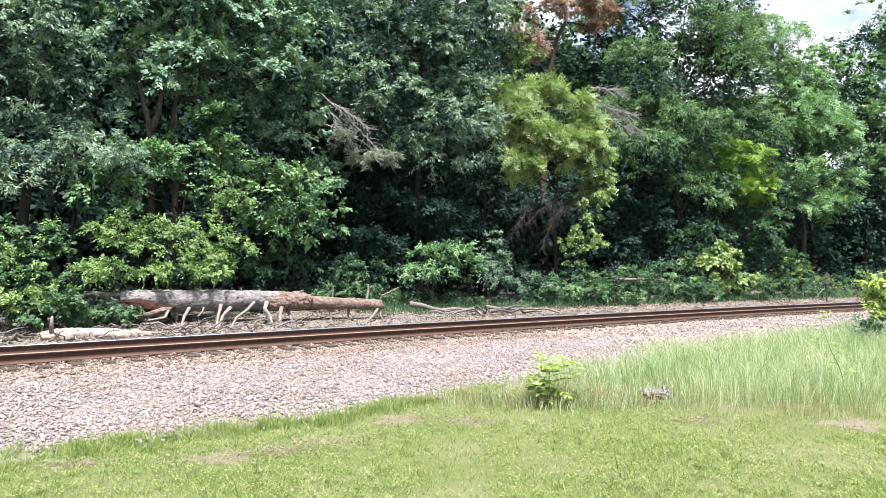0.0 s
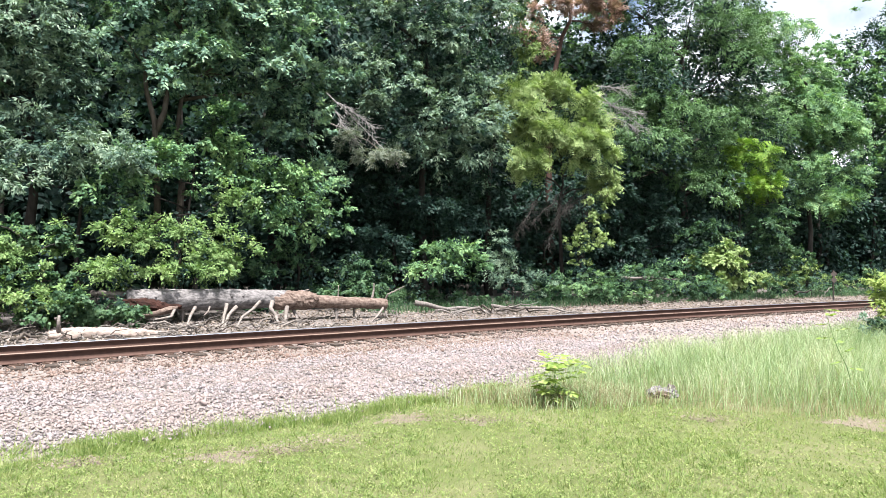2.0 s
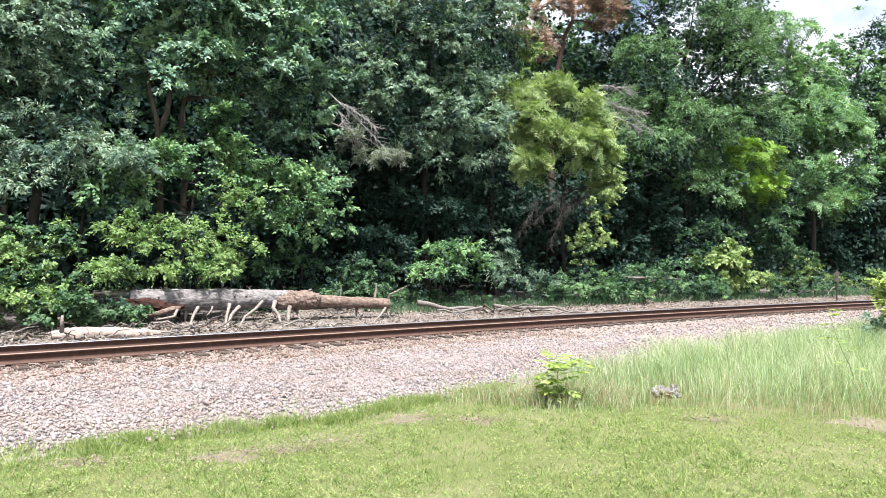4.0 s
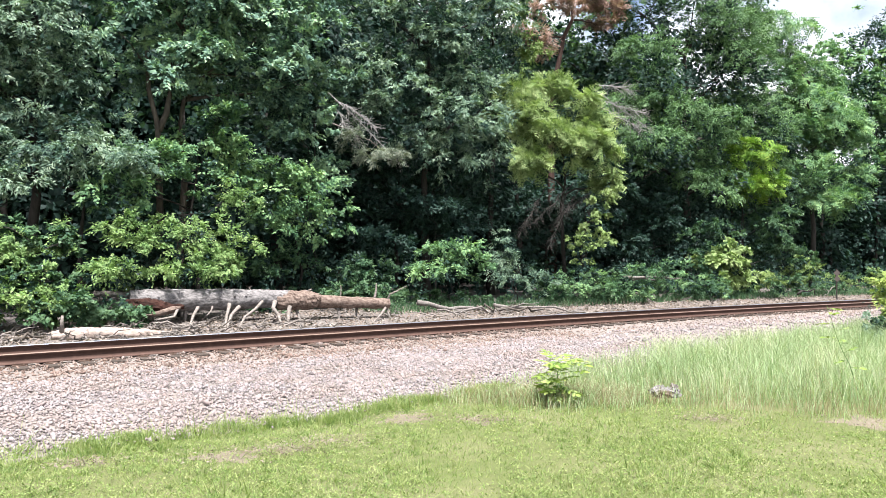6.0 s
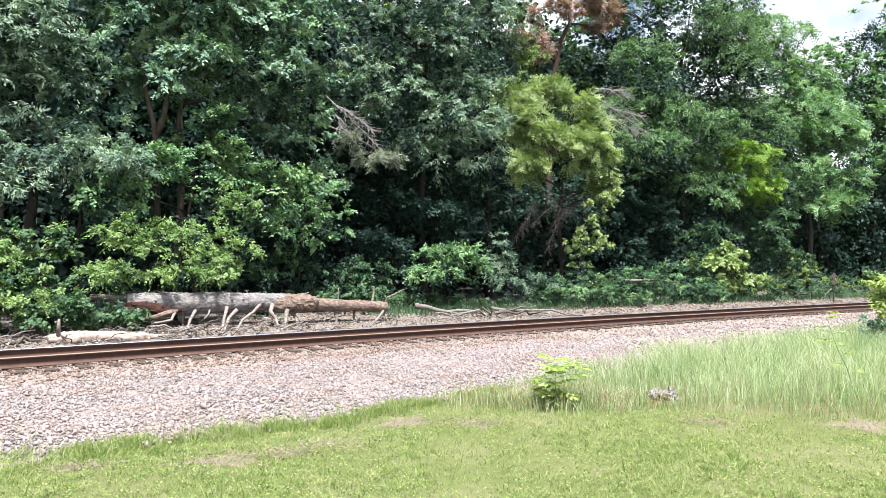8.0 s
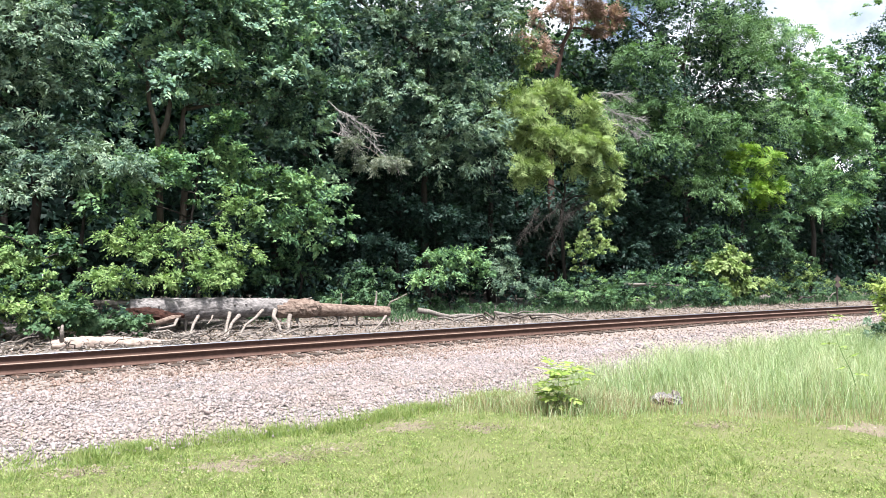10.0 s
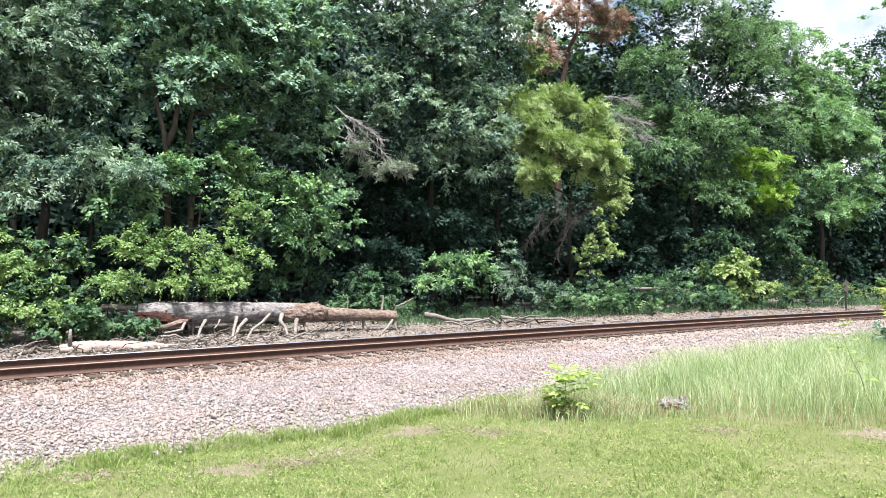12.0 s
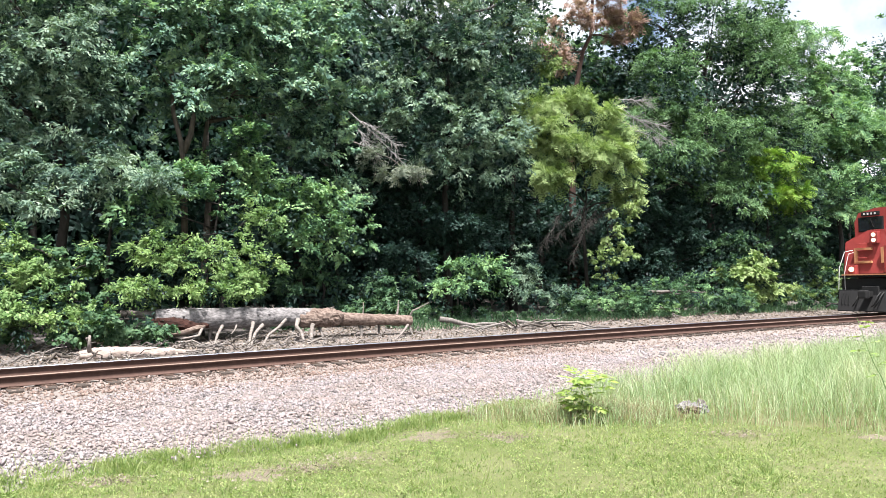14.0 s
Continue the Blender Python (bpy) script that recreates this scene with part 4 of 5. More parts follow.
    legs = [
        ("log_bare", 0.05, (-7.55, 19.37, 0.61), (-7.48, 18.90, 0.38), (-7.78, 18.53, 0.32)),
        ("log_bare", 0.055, (-7.09, 19.61, 0.59), (-7.04, 19.14, 0.37), (-6.95, 18.56, 0.05)),
        ("stick", 0.07, (-7.51, 19.78, 0.54), (-7.51, 19.78, 0.35), (-7.52, 19.77, 0.10)),
        ("log_bare", 0.03, (-6.74, 19.76, 0.60), (-6.73, 19.51, 0.48), (-6.76, 19.36, 0.38)),
        ("log_bare", 0.06, (-6.29, 19.87, 0.67), (-6.27, 19.49, 0.38), (-6.14, 18.96, -0.04)),
        ("log_bare", 0.065, (-6.07, 20.05, 0.58), (-6.12, 19.62, 0.37), (-6.09, 19.00, -0.05)),
        ("log_bare", 0.055, (-5.52, 20.48, 0.71), (-5.56, 19.93, 0.54), (-5.72, 19.43, 0.35), (-5.81, 18.97, -0.07)),
        ("log_bare", 0.075, (-5.18, 20.62, 0.71), (-5.14, 20.27, 0.53), (-4.99, 20.27, 0.33), (-4.88, 20.10, 0.12)),
        ("log_bare", 0.075, (-4.81, 20.92, 0.54), (-4.77, 20.69, 0.30), (-4.66, 20.14, -0.18)),
        ("stick", 0.06, (-4.73, 21.23, 0.49), (-4.59, 21.09, 0.28), (-4.39, 20.74, -0.13)),
        ("stick", 0.065, (-3.56, 22.03, 0.49), (-3.52, 21.93, 0.23), (-3.50, 21.82, -0.15)),
        ("stick", 0.045, (-3.01, 22.46, 0.41), (-2.99, 22.34, 0.20), (-2.98, 22.23, -0.15)),
        ("log_bare", 0.05, (-2.11, 22.65, 0.41), (-2.24, 22.17, 0.22), (-2.44, 21.63, -0.02)),
        ("stick", 0.04, (-2.07, 22.81, 0.40), (-1.96, 22.64, 0.15), (-1.78, 22.52, -0.06)),
        ("log_bare", 0.045, (-2.46, 22.63, 0.73), (-2.42, 22.66, 0.99), (-2.41, 22.67, 1.21)),
        ("log_bare", 0.035, (-2.05, 22.82, 0.69), (-1.97, 22.75, 0.86), (-1.72, 22.82, 0.97), (-1.43, 22.80, 1.12)),
        ("log_bare", 0.025, (-3.48, 22.09, 0.79), (-3.48, 22.09, 1.00), (-3.47, 22.10, 1.16)),
        ("log_bare", 0.035, (-4.66, 21.29, 0.88), (-4.45, 21.33, 0.97), (-4.25, 21.36, 1.05)),
        ("log_red", 0.05, (-4.26, 21.28, 0.75), (-4.09, 21.29, 0.82), (-4.02, 21.28, 0.71)),
        ("log_bare", 0.02, (-6.98, 19.95, 0.95), (-6.98, 19.95, 1.03), (-6.99, 19.94, 1.10)),
        ("log_bare", 0.018, (-5.91, 20.55, 0.95), (-5.92, 20.54, 1.05), (-5.93, 20.54, 1.12)),
        ("log_bare", 0.02, (-5.32, 20.90, 0.93), (-5.39, 20.84, 1.01), (-5.44, 20.80, 1.08)),
        ("log_bare", 0.02, (-5.61, 20.67, 0.93), (-5.58, 20.69, 1.02), (-5.58, 20.69, 1.08)),
    ]
    for mat, r, *pts in legs:
        bm = bmesh.new()
        pts = rel(*pts)
        fine_pts, fine_r = smooth_path(pts, [r * (0.95 - 0.5 * i / (len(pts) - 1)) for i in range(len(pts))], 12)
        bend = Vector((rng.uniform(-1, 1), rng.uniform(-1, 1), 0)) * 0.035
        fine_pts = [q + bend * math.sin(i / 12 * math.pi) for i, q in enumerate(fine_pts)]
        tube(bm, fine_pts, fine_r, 9, True, 0.10, rng)
        part("broken_branch", bm_mesh("broken_branch", bm, mat, True), ob)


def pale_log():
    rng = random.Random(72)
    pts = [Vector(p) for p in ((-9.25, 16.16, 0.12), (-9.00, 16.36, 0.13), (-8.63, 16.54, 0.11), (-8.30, 16.68, 0.09), (-7.96, 16.96, 0.09), (-7.61, 17.25, 0.06), (-7.29, 17.51, 0.06))]
    o = pts[0].copy()
    ob = thing("bare_log", "bleached barkless log lying on the verge", "log", at=o)
    bm = bmesh.new()
    tube(bm, *smooth_path([p - o for p in pts], [0.11, 0.17, 0.18, 0.15, 0.16, 0.14, 0.07], 60), 22, True, 0.03, rng)
    rugged(bm, 0.045, 6)
    part("trunk", bm_mesh("trunk", bm, "log_pink", True), ob)
    for a, b in (((-9.04, 16.20, 0.19), (-8.98, 16.12, 0.59)),):
        bm = bmesh.new()
        tube(bm, [Vector(a) - o, Vector(b) - o], [0.05, 0.03], 8, True, 0.1, rng)
        part("stub", bm_mesh("stub", bm, "log_bare", True), ob)


def stick(a, b, r, mat, rng, bend=0.12, forks=2, name="dead_branch", label="dry fallen branch on the gravel verge"):
    a, b = Vector(a), Vector(b)
    ob = thing(name, label, "branch", "fallen branches", at=a)
    pts = wander((0, 0, 0), b - a, 6, bend, rng)
    for p in pts:
        w = a + p
        p.z = max(p.z, float(ground_z(w.x, w.y)) + r * 0.8 + 0.03 - a.z)
    bm = bmesh.new()
    tube(bm, pts, [r * (1 - 0.11 * i) for i in range(7)], 7, True, 0.1, rng)
    part("stem", bm_mesh("stem", bm, mat, True), ob)
    for k in range(forks):
        i = rng.randrange(1, 5)
        d = (b - a).normalized() * rng.uniform(0.2, 0.8) + Vector((rng.uniform(-0.5, 0.5), rng.uniform(-0.5, 0.5), rng.uniform(-0.1, 0.4)))
        bm = bmesh.new()
        tube(bm, wander(pts[i], pts[i] + d * (b - a).length * 0.3, 4, 0.05, rng), [r * 0.5, r * 0.42, r * 0.34, r * 0.26, r * 0.15], 6, True, 0.1, rng)
        part("fork", bm_mesh("fork", bm, mat, True), ob)
    return ob


def dead_wood():
    rng = random.Random(73)
    runs = [
        ((-1.16, 24.64, 0.49), (1.19, 25.16, 0.20), 0.10, "stick", 0.1), ((0.13, 24.11, 0.18), (2.79, 26.35, 0.18), 0.05, "stick", 0.2),
        ((1.60, 25.97, 0.34), (5.11, 26.56, 0.05), 0.07, "stick", 0.15), ((0.97, 25.74, 0.31), (1.92, 24.71, 0.07), 0.05, "bark_pale", 0.2),
        ((1.77, 25.34, 0.19), (3.78, 26.58, 0.12), 0.06, "bark_pale", 0.2), ((-0.45, 23.92, 0.26), (0.90, 23.94, 0.12), 0.04, "stick", 0.1),
        ((7.83, 31.69, 1.31), (10.93, 33.34, 1.20), 0.07, "stick", 0.1), ((8.30, 32.02, 1.16), (10.30, 33.03, 1.36), 0.04, "stick", 0.2),
        ((8.22, 31.23, 0.62), (9.13, 30.89, 0.19), 0.04, "stick", 0.1), ((18.55, 37.63, 0.35), (19.91, 38.48, 0.35), 0.06, "bark", 0.3),
        ((-7.27, 18.30, 0.13), (-6.71, 19.01, 0.13), 0.05, "stick", 0.05), ((-7.41, 17.67, 0.07), (-6.32, 18.55, 0.02), 0.04, "log_bare", 0.03),
        ((-9.86, 15.65, 0.04), (-9.46, 16.25, 0.08), 0.06, "bark_pale", 0.15), ((-7.74, 18.18, 0.25), (-6.89, 18.87, 0.17), 0.035, "log_bare", 0.08),
        ((-7.00, 18.00, 0.10), (-6.78, 19.21, 0.24), 0.03, "log_bare", 0.08), ((21.55, 39.51, 0.70), (19.66, 37.15, 0.22), 0.03, "stick", 0.1),
    ]
    for a, b, r, mat, bend in runs:
        stick(a, b, r, mat, rng, bend)
    for k in range(210):
        s, off = rng.uniform(-3, 9), rng.uniform(3.2, 5.6)
        if k > 150:
            s, off = rng.uniform(10, 40), rng.uniform(3.2, 5.6)
        x, y, t = track(s, off)
        a = Vector((x, y, float(ground_z(x, y)) + 0.05))
        w, ln = rng.uniform(0, 6.28), rng.uniform(0.4, 1.3)
        b = a + Vector((math.cos(w) * ln, math.sin(w) * ln * 0.6, rng.uniform(0, 0.3)))
        stick(a, b, rng.uniform(0.012, 0.03), rng.choice(["stick", "stick", "log_bare", "bark_pale"]), rng, 0.08, rng.choice([0, 1, 2]), "dead_stick", "thin dry stick among the leaf litter")


log()
pale_log()
dead_wood()


def signpost():
    x, y, z = (20.32, 37.09, 0.53)
    z = float(ground_z(x, y))
    ob = thing("signpost", "brown steel post with two small diamond markers", "signpost", at=(x, y, z))
    bm = bmesh.new()
    box(bm, -0.035, 0.035, -0.025, 0.025, -0.2, 1.72, 0.006)
    part("post", bm_mesh("post", bm, plain_mat("dark rusted post", (0.02, 0.016, 0.014), 0.8)), ob)
    bm = bmesh.new()
    box(bm, -0.13, 0.13, -0.006, 0.006, -0.13, 0.13, 0.004)
    me = bm_mesh("marker", bm, plain_mat("grey sign back", (0.05, 0.04, 0.035), 0.7, 0.0))
    for h in (1.5, 1.2):
        part("marker", me, ob, "grey diamond marker plate", at=pose(0.02, -0.04, h, 0, 45, 0))


signpost()

# ---- small plants on the lawn side ----


def young_plant(name, label, base, top, fronds, seed, leaf, mat, stem_r=0.008, length=0.3, pairs=5, start=0.45):
    """A stem with feather leaves."""
    rng = np.random.default_rng(seed)
    r2 = random.Random(seed)
    b, t = Vector(base), Vector(top)
    ob = thing(name, label, "plant", at=b)
    bm = bmesh.new()
    tube(bm, wander((0, 0, -0.03), t - b, 6, 0.02, r2), [stem_r * (1 - 0.12 * i) for i in range(7)], 6)
    P, D, N, L, W = [], [], [], [], []
    for k in range(fronds):
        h = start + (1 - start) * (k + 0.5) / fronds
        p = (t - b) * h
        a = k * 2.4 + r2.uniform(-0.4, 0.4)
        d = Vector((math.cos(a), math.sin(a), r2.uniform(-0.25, 0.8))).normalized()
        ln = length * r2.uniform(0.7, 1.15) * (0.5 + 0.55 * h)
        tube(bm, [p, p + d * ln * 0.6, p + d * ln - Vector((0, 0, 0.1 * ln))], [0.003, 0.0025, 0.001], 4)
        side = d.cross(Vector((0, 0, 1))).normalized()
        for i in range(pairs * 2 + 1):
            f = (i // 2 + 1) / pairs if i < pairs * 2 else 1.05
            q = p + d * ln * f - Vector((0, 0, 0.12 * ln * f * f))
            sg = (-1, 1)[i % 2] if i < pairs * 2 else 0
            P.append(q)
            D.append((side * sg + d * 0.6 + Vector((0, 0, -0.2))).normalized())
            N.append((0, -0.2, 0.9) + rng.normal(scale=0.38, size=3))
            L.append(leaf * r2.uniform(0.7, 1.2))
            W.append(L[-1] * 0.42)
    part("stem", bm_mesh("stem", bm, "leaf_elm", True), ob)
    part("leaves", leaf_mesh("leaves", np.array(P), unit(np.array(D)), unit(np.array(N)), np.array(L), np.array(W), mat), ob, kind="stuff")
    return ob


def lawn_plants():
    young_plant("sapling", "small light green sapling at the gravel's edge", (*(1.34, 9.03), -0.02), (1.38, 8.95, 0.55), 30, 81, 0.125, "leaf_lime", 0.009, 0.34, 4, 0.12)
    young_plant("weed_stalk", "tall slender weed with few leaflets", (5.32, 9.20, 0.10), (4.91, 9.20, 1.24), 9, 82, 0.08, "leaf_lime", 0.007, 0.2, 3, 0.25)
    lob = [(10.77, 17.20, 1.17, 0.56, 0.39), (11.09, 17.06, 0.63, 0.69, 0.55), (10.52, 16.89, 0.84, 0.35, 0.30)]
    tree("bush", "leafy green bush with yellowish tips on the lawn's edge", "bush", lob[1][:2], lob, [(sprays(lob, 83, 26, 22, 0.16, 0.10, 0.4, 0.3), "leaf_lime")], 83, 0.02)
    lob = [(9.44, 15.60, 0.41, 0.38, 0.28), (10.09, 15.83, 0.07, 0.51, 0.38)]
    tree("bush", "low dark green weedy bush in tall grass", "bush", lob[0][:2], lob, [(sprays(lob, 84, 26, 22, 0.14, 0.09, 0.4, 0.4), "leaf_grey")], 84, 0.015)


def rock():
    rng = random.Random(85)
    x, y = (2.88, 9.50)
    ob = thing("rotten_stump", "pale crumbling chunk of rotten wood in the grass", "stump", at=(x, y, -0.02))
    for k, (dx, dy, sx, sy, sz, mat, label) in enumerate((
        (-0.07, 0.02, 0.13, 0.10, 0.10, "log", "pale crumbling outer wood"), (0.08, -0.02, 0.11, 0.10, 0.08, "log", "pale crumbling outer wood"),
        (0.0, -0.08, 0.12, 0.07, 0.06, "log_red", "red-brown rotten core"), (0.14, 0.06, 0.07, 0.06, 0.12, "stick", "splintered pale edge"))):
        bm = bmesh.new()
        bmesh.ops.create_icosphere(bm, subdivisions=3, radius=1)
        for v in bm.verts:
            q = v.co * 2.1 + Vector((k * 7, 0, 0))
            n = noise.noise(q) * 0.55 + noise.noise(q * 3) * 0.35
            v.co = Vector((dx + v.co.x * sx * (1 + n), dy + v.co.y * sy * (1 + n), 0.05 + v.co.z * sz * (1 + n)))
        part("wood_chunk", bm_mesh("wood_chunk", bm, mat), ob, label)


lawn_plants()
rock()

# ---- the locomotive ----
MAT["red"] = plain_mat("red locomotive paint", (0.2376, 0.0363, 0.033), 0.45, 0.0, 0.2, 2.5, 0.5, 0.03)
MAT["black"] = plain_mat("grimy black frame paint", (0.00528, 0.00528, 0.00561), 0.75, 0.0, 0.35, 4)
MAT["grime"] = plain_mat("dusty dark grey steel", (0.00792, 0.00759, 0.00825), 0.85, 0.0, 0.3, 5)
MAT["stripe"] = plain_mat("pale orange stripe paint", (0.4092, 0.198, 0.099), 0.5, 0.0, 0.08, 5)
MAT["white"] = plain_mat("white handrail paint", (0.4752, 0.4818, 0.4752), 0.5, 0.0, 0.1, 8)
MAT["glass"] = plain_mat("dark cab glass", (0.012, 0.016, 0.018), 0.06, 0.0, 0.1, 3, 0.6, 0.0)
MAT["lamp"] = glow_mat("lit headlamp", (0.95, 0.74, 0.48), 0.42)
MAT["wheel"] = plain_mat("worn wheel steel", (0.0792, 0.0594, 0.0495), 0.5, 0.6, 0.2, 8)
LOCO_SPEED, LOCO_END = 11.2, 33.2


def locomotive():
    """Wide-nosed diesel locomotive; x ahead, z up from the rail top, the front plate at x = 0."""
    ob = thing("locomotive", "red and black diesel locomotive with lit headlamps", "locomotive")

    def add(name, mat, make, label="", parent=ob, at=None, smooth=False):
        bm = bmesh.new()
        make(bm)
        return part(name, bm_mesh(name, bm, mat, smooth), parent, label, at)

    add("frame", "black", lambda b: (box(b, -21.6, -0.25, -1.48, 1.48, 1.05, 1.62, 0.02), box(b, -1.0, -0.05, -1.48, 1.48, 1.66, 1.76, 0.01)), "black underframe and walkway")
    pilot = add("pilot", "grime", lambda b: (prism(b, [(0.0, 1.06), (0.05, 1.06), (0.28, 0.16), (0.22, 0.12), (0.0, 0.9)], -1.42, 1.42), box(b, -0.1, 0.03, -1.48, 1.48, 0.95, 1.1, 0.015)), "dusty grey snowplough pilot")
    for y in (-1.2, -1.05, -0.9, 0.9, 1.05, 1.2):
        part("grab_bar", bar_mesh(), pilot, at=pose(0.09, y, 0.95))
    add("stripe_sill", "stripe", lambda b: box(b, -0.06, 0.05, -1.3, 1.3, 1.76, 1.81), "orange sill stripe")
    coupler = add("coupler", "black", lambda b: (box(b, 0.0, 0.45, -0.14, 0.14, 0.78, 1.02, 0.03), box(b, 0.4, 0.72, -0.2, 0.17, 0.72, 1.08, 0.05), box(b, -0.02, 0.1, -0.36, 0.36, 0.6, 1.25, 0.02)), "black knuckle coupler")
    for y, zz in ((0.45, 0.45), (0.6, 0.5), (-0.4, 0.5)):
        add("air_hose", "black", lambda b, y=y, zz=zz: tube(b, [(0.08, y, 1.0), (0.3, y - 0.03, 0.8), (0.42, y - 0.12, zz), (0.36, y - 0.25, 0.36)], [0.03] * 4, 8), smooth=True)
    for y in (-1.2, 1.2):
        add("step_well", "black", lambda b, y=y: (box(b, -0.75, 0.0, y - 0.25, y + 0.28 * (1 if y > 0 else 1), 0.42, 0.47), box(b, -0.75, -0.1, y - 0.25, y + 0.25, 0.75, 0.8), box(b, -0.78, -0.72, y - 0.25, y + 0.25, 0.4, 1.1)))
    # nose with sloping shoulders
    def nose(b):
        front = [(-1.52, 1.80), (1.52, 1.80), (1.52, 3.32), (0.4, 3.82), (-0.4, 3.82), (-1.52, 3.32)]
        x0, x1 = -0.34, -1.9
        lo = [b.verts.new((x0 - (0.22 if z > 2.5 else 0.0), y * 0.96, z)) for y, z in front]
        hi = [b.verts.new((x1, y, z + (0.1 if z > 2.5 else 0))) for y, z in front]
        for i in range(6):
            b.faces.new((lo[i], lo[(i + 1) % 6], hi[(i + 1) % 6], hi[i]))
        b.faces.new(lo[::-1])
        b.faces.new(hi)
        bmesh.ops.recalc_face_normals(b, faces=b.faces[:])
        bmesh.ops.bevel(b, geom=b.edges[:], offset=0.04, segments=2, affect="EDGES")
    nose_ob = add("nose", "red", nose, "red wide nose")
    add("nose_door", "red", lambda b: box(b, -0.38, -0.32, 0.42, 1.0, 1.85, 3.1, 0.015), parent=nose_ob, at=None)
    # the painted emblem as plain bars
    for y0, y1, z0, z1 in ((-0.9, -0.12, 2.65, 2.76), (-0.9, -0.12, 2.05, 2.16), (-0.9, -0.78, 2.16, 2.65), (0.3, 0.42, 2.05, 2.76)):
        add("emblem_bar", "stripe", lambda b, y0=y0, y1=y1, z0=z0, z1=z1: box(b, -0.46, -0.31, y0, y1, z0 + 0.25, z1 + 0.25, 0.004), parent=nose_ob)
    head = add("headlamp_box", "red", lambda b: box(b, -0.62, -0.32, -0.17, 0.17, 3.2, 3.72, 0.02), parent=nose_ob)
    for z in (3.34, 3.58):
        add("headlamp", "lamp", lambda b, z=z: tube(b, [(-0.34, 0, z), (-0.295, 0, z)], [0.1, 0.09], 16), "lit headlamp", smooth=False)
    for z in (2.55, 2.9, 3.2):
        for y in (-0.55,):
            add("grab_iron", "red", lambda b, y=y, z=z: tube(b, [(-0.5, y - 0.2, z), (-0.28, y - 0.2, z), (-0.28, y + 0.2, z), (-0.5, y + 0.2, z)], [0.015] * 4, 6), parent=nose_ob)
    for y in (-0.87, 0.87):
        add("ditch_light_bracket", "red", lambda b, y=y: box(b, -0.3, -0.02, y - 0.17, y + 0.17, 1.80, 2.24, 0.03))
        add("ditch_light", "lamp", lambda b, y=y: tube(b, [(-0.02, y, 2.03), (0.04, y, 2.03)], [0.12, 0.105], 16), "lit ditch light")
    # handrails
    for sy in (-1, 1):
        add("handrail", "white", lambda b, sy=sy: tube(b, [(-0.05, sy * 1.46, 0.75), (-0.02, sy * 1.5, 1.1), (-0.05, sy * 1.46, 2.1), (-0.25, sy * 1.3, 2.85), (-0.4, sy * 1.0, 2.92)], [0.016] * 5, 8), "white corner handrail", smooth=True)
        add("handrail", "white", lambda b, sy=sy: tube(b, [(0.0, sy * 1.18, 1.0), (0.0, sy * 1.18, 1.9), (-0.18, sy * 1.08, 2.75), (-0.36, sy * 0.9, 2.82)], [0.015] * 4, 8), "white handrail", smooth=True)
        for k in range(9):
            add("handrail_post", "white", lambda b, sy=sy, k=k: tube(b, [(-5.2 - k * 1.9, sy * 1.44, 1.6), (-5.2 - k * 1.9, sy * 1.44, 2.6)], [0.02] * 2, 6))
        add("side_rail", "white", lambda b, sy=sy: tube(b, [(-4.6, sy * 1.44, 2.6), (-21.2, sy * 1.44, 2.6)], [0.02] * 2, 6))
    # cab
    cab = add("cab", "red", lambda b: prism_yz(b, [(-1.5, 1.62), (1.5, 1.62), (1.5, 4.3), (1.3, 4.72), (0.5, 4.9), (-0.5, 4.9), (-1.3, 4.72), (-1.5, 4.3)], -4.5, -1.45), "red cab")
    for y0, y1 in ((-1.32, -0.14), (0.14, 1.32)):
        add("windscreen_frame", "black", lambda b, y0=y0, y1=y1: box(b, -1.50, -1.435, y0, y1, 3.80, 4.50, 0.02), parent=cab)
        add("windscreen", "glass", lambda b, y0=y0, y1=y1: box(b, -1.49, -1.415, y0 + 0.05, y1 - 0.05, 3.84, 4.46, 0.01), "dark windscreen", parent=cab)
        add("wiper", "black", lambda b, y0=y0, y1=y1: rod(b, (-1.40, (y0 + y1) / 2, 4.4), (-1.40, (y0 + y1) / 2 + 0.15, 4.0), 0.012, 6), parent=cab)
        c = (y0 + y1) / 2
        board = add("number_board", "black", lambda b, c=c: box(b, -1.50, -1.39, c - 0.42, c + 0.42, 4.55, 4.74, 0.02), "black number board with plain white bars", parent=cab)
        for k in range(4):
            add("white_bar", "white", lambda b, c=c, k=k: box(b, -1.40, -1.38, c - 0.3 + k * 0.165, c - 0.23 + k * 0.165, 4.60, 4.69), parent=board)
    for sy in (-1, 1):
        for x0 in (-2.9, -4.1):
            add("side_window", "glass", lambda b, sy=sy, x0=x0: box(b, x0, x0 + 0.85, sy * 1.5 - 0.02, sy * 1.5 + 0.02, 3.2, 3.95, 0.01), parent=cab)
    hood = add("hood", "black", lambda b: prism_yz(b, [(-0.95, 1.62), (0.95, 1.62), (0.95, 3.9), (0.7, 4.25), (-0.7, 4.25), (-0.95, 3.9)], -21.0, -4.5), "long black engine hood")
    add("radiator_wing", "black", lambda b: box(b, -21.0, -17.2, -1.5, 1.5, 3.5, 4.45, 0.05), parent=hood)
    for sy in (-1, 1):
        for k in range(10):
            add("hood_door", "red" if k > 6 else "black", lambda b, sy=sy, k=k: box(b, -6.4 - k * 1.1, -5.4 - k * 1.1, sy * 0.95 - 0.015, sy * 0.95 + 0.015, 1.8, 3.5, 0.008), parent=hood)
    add("fuel_tank", "grime", lambda b: box(b, -14.2, -7.6, -1.4, 1.4, 0.35, 1.06, 0.12))
    wheels = []
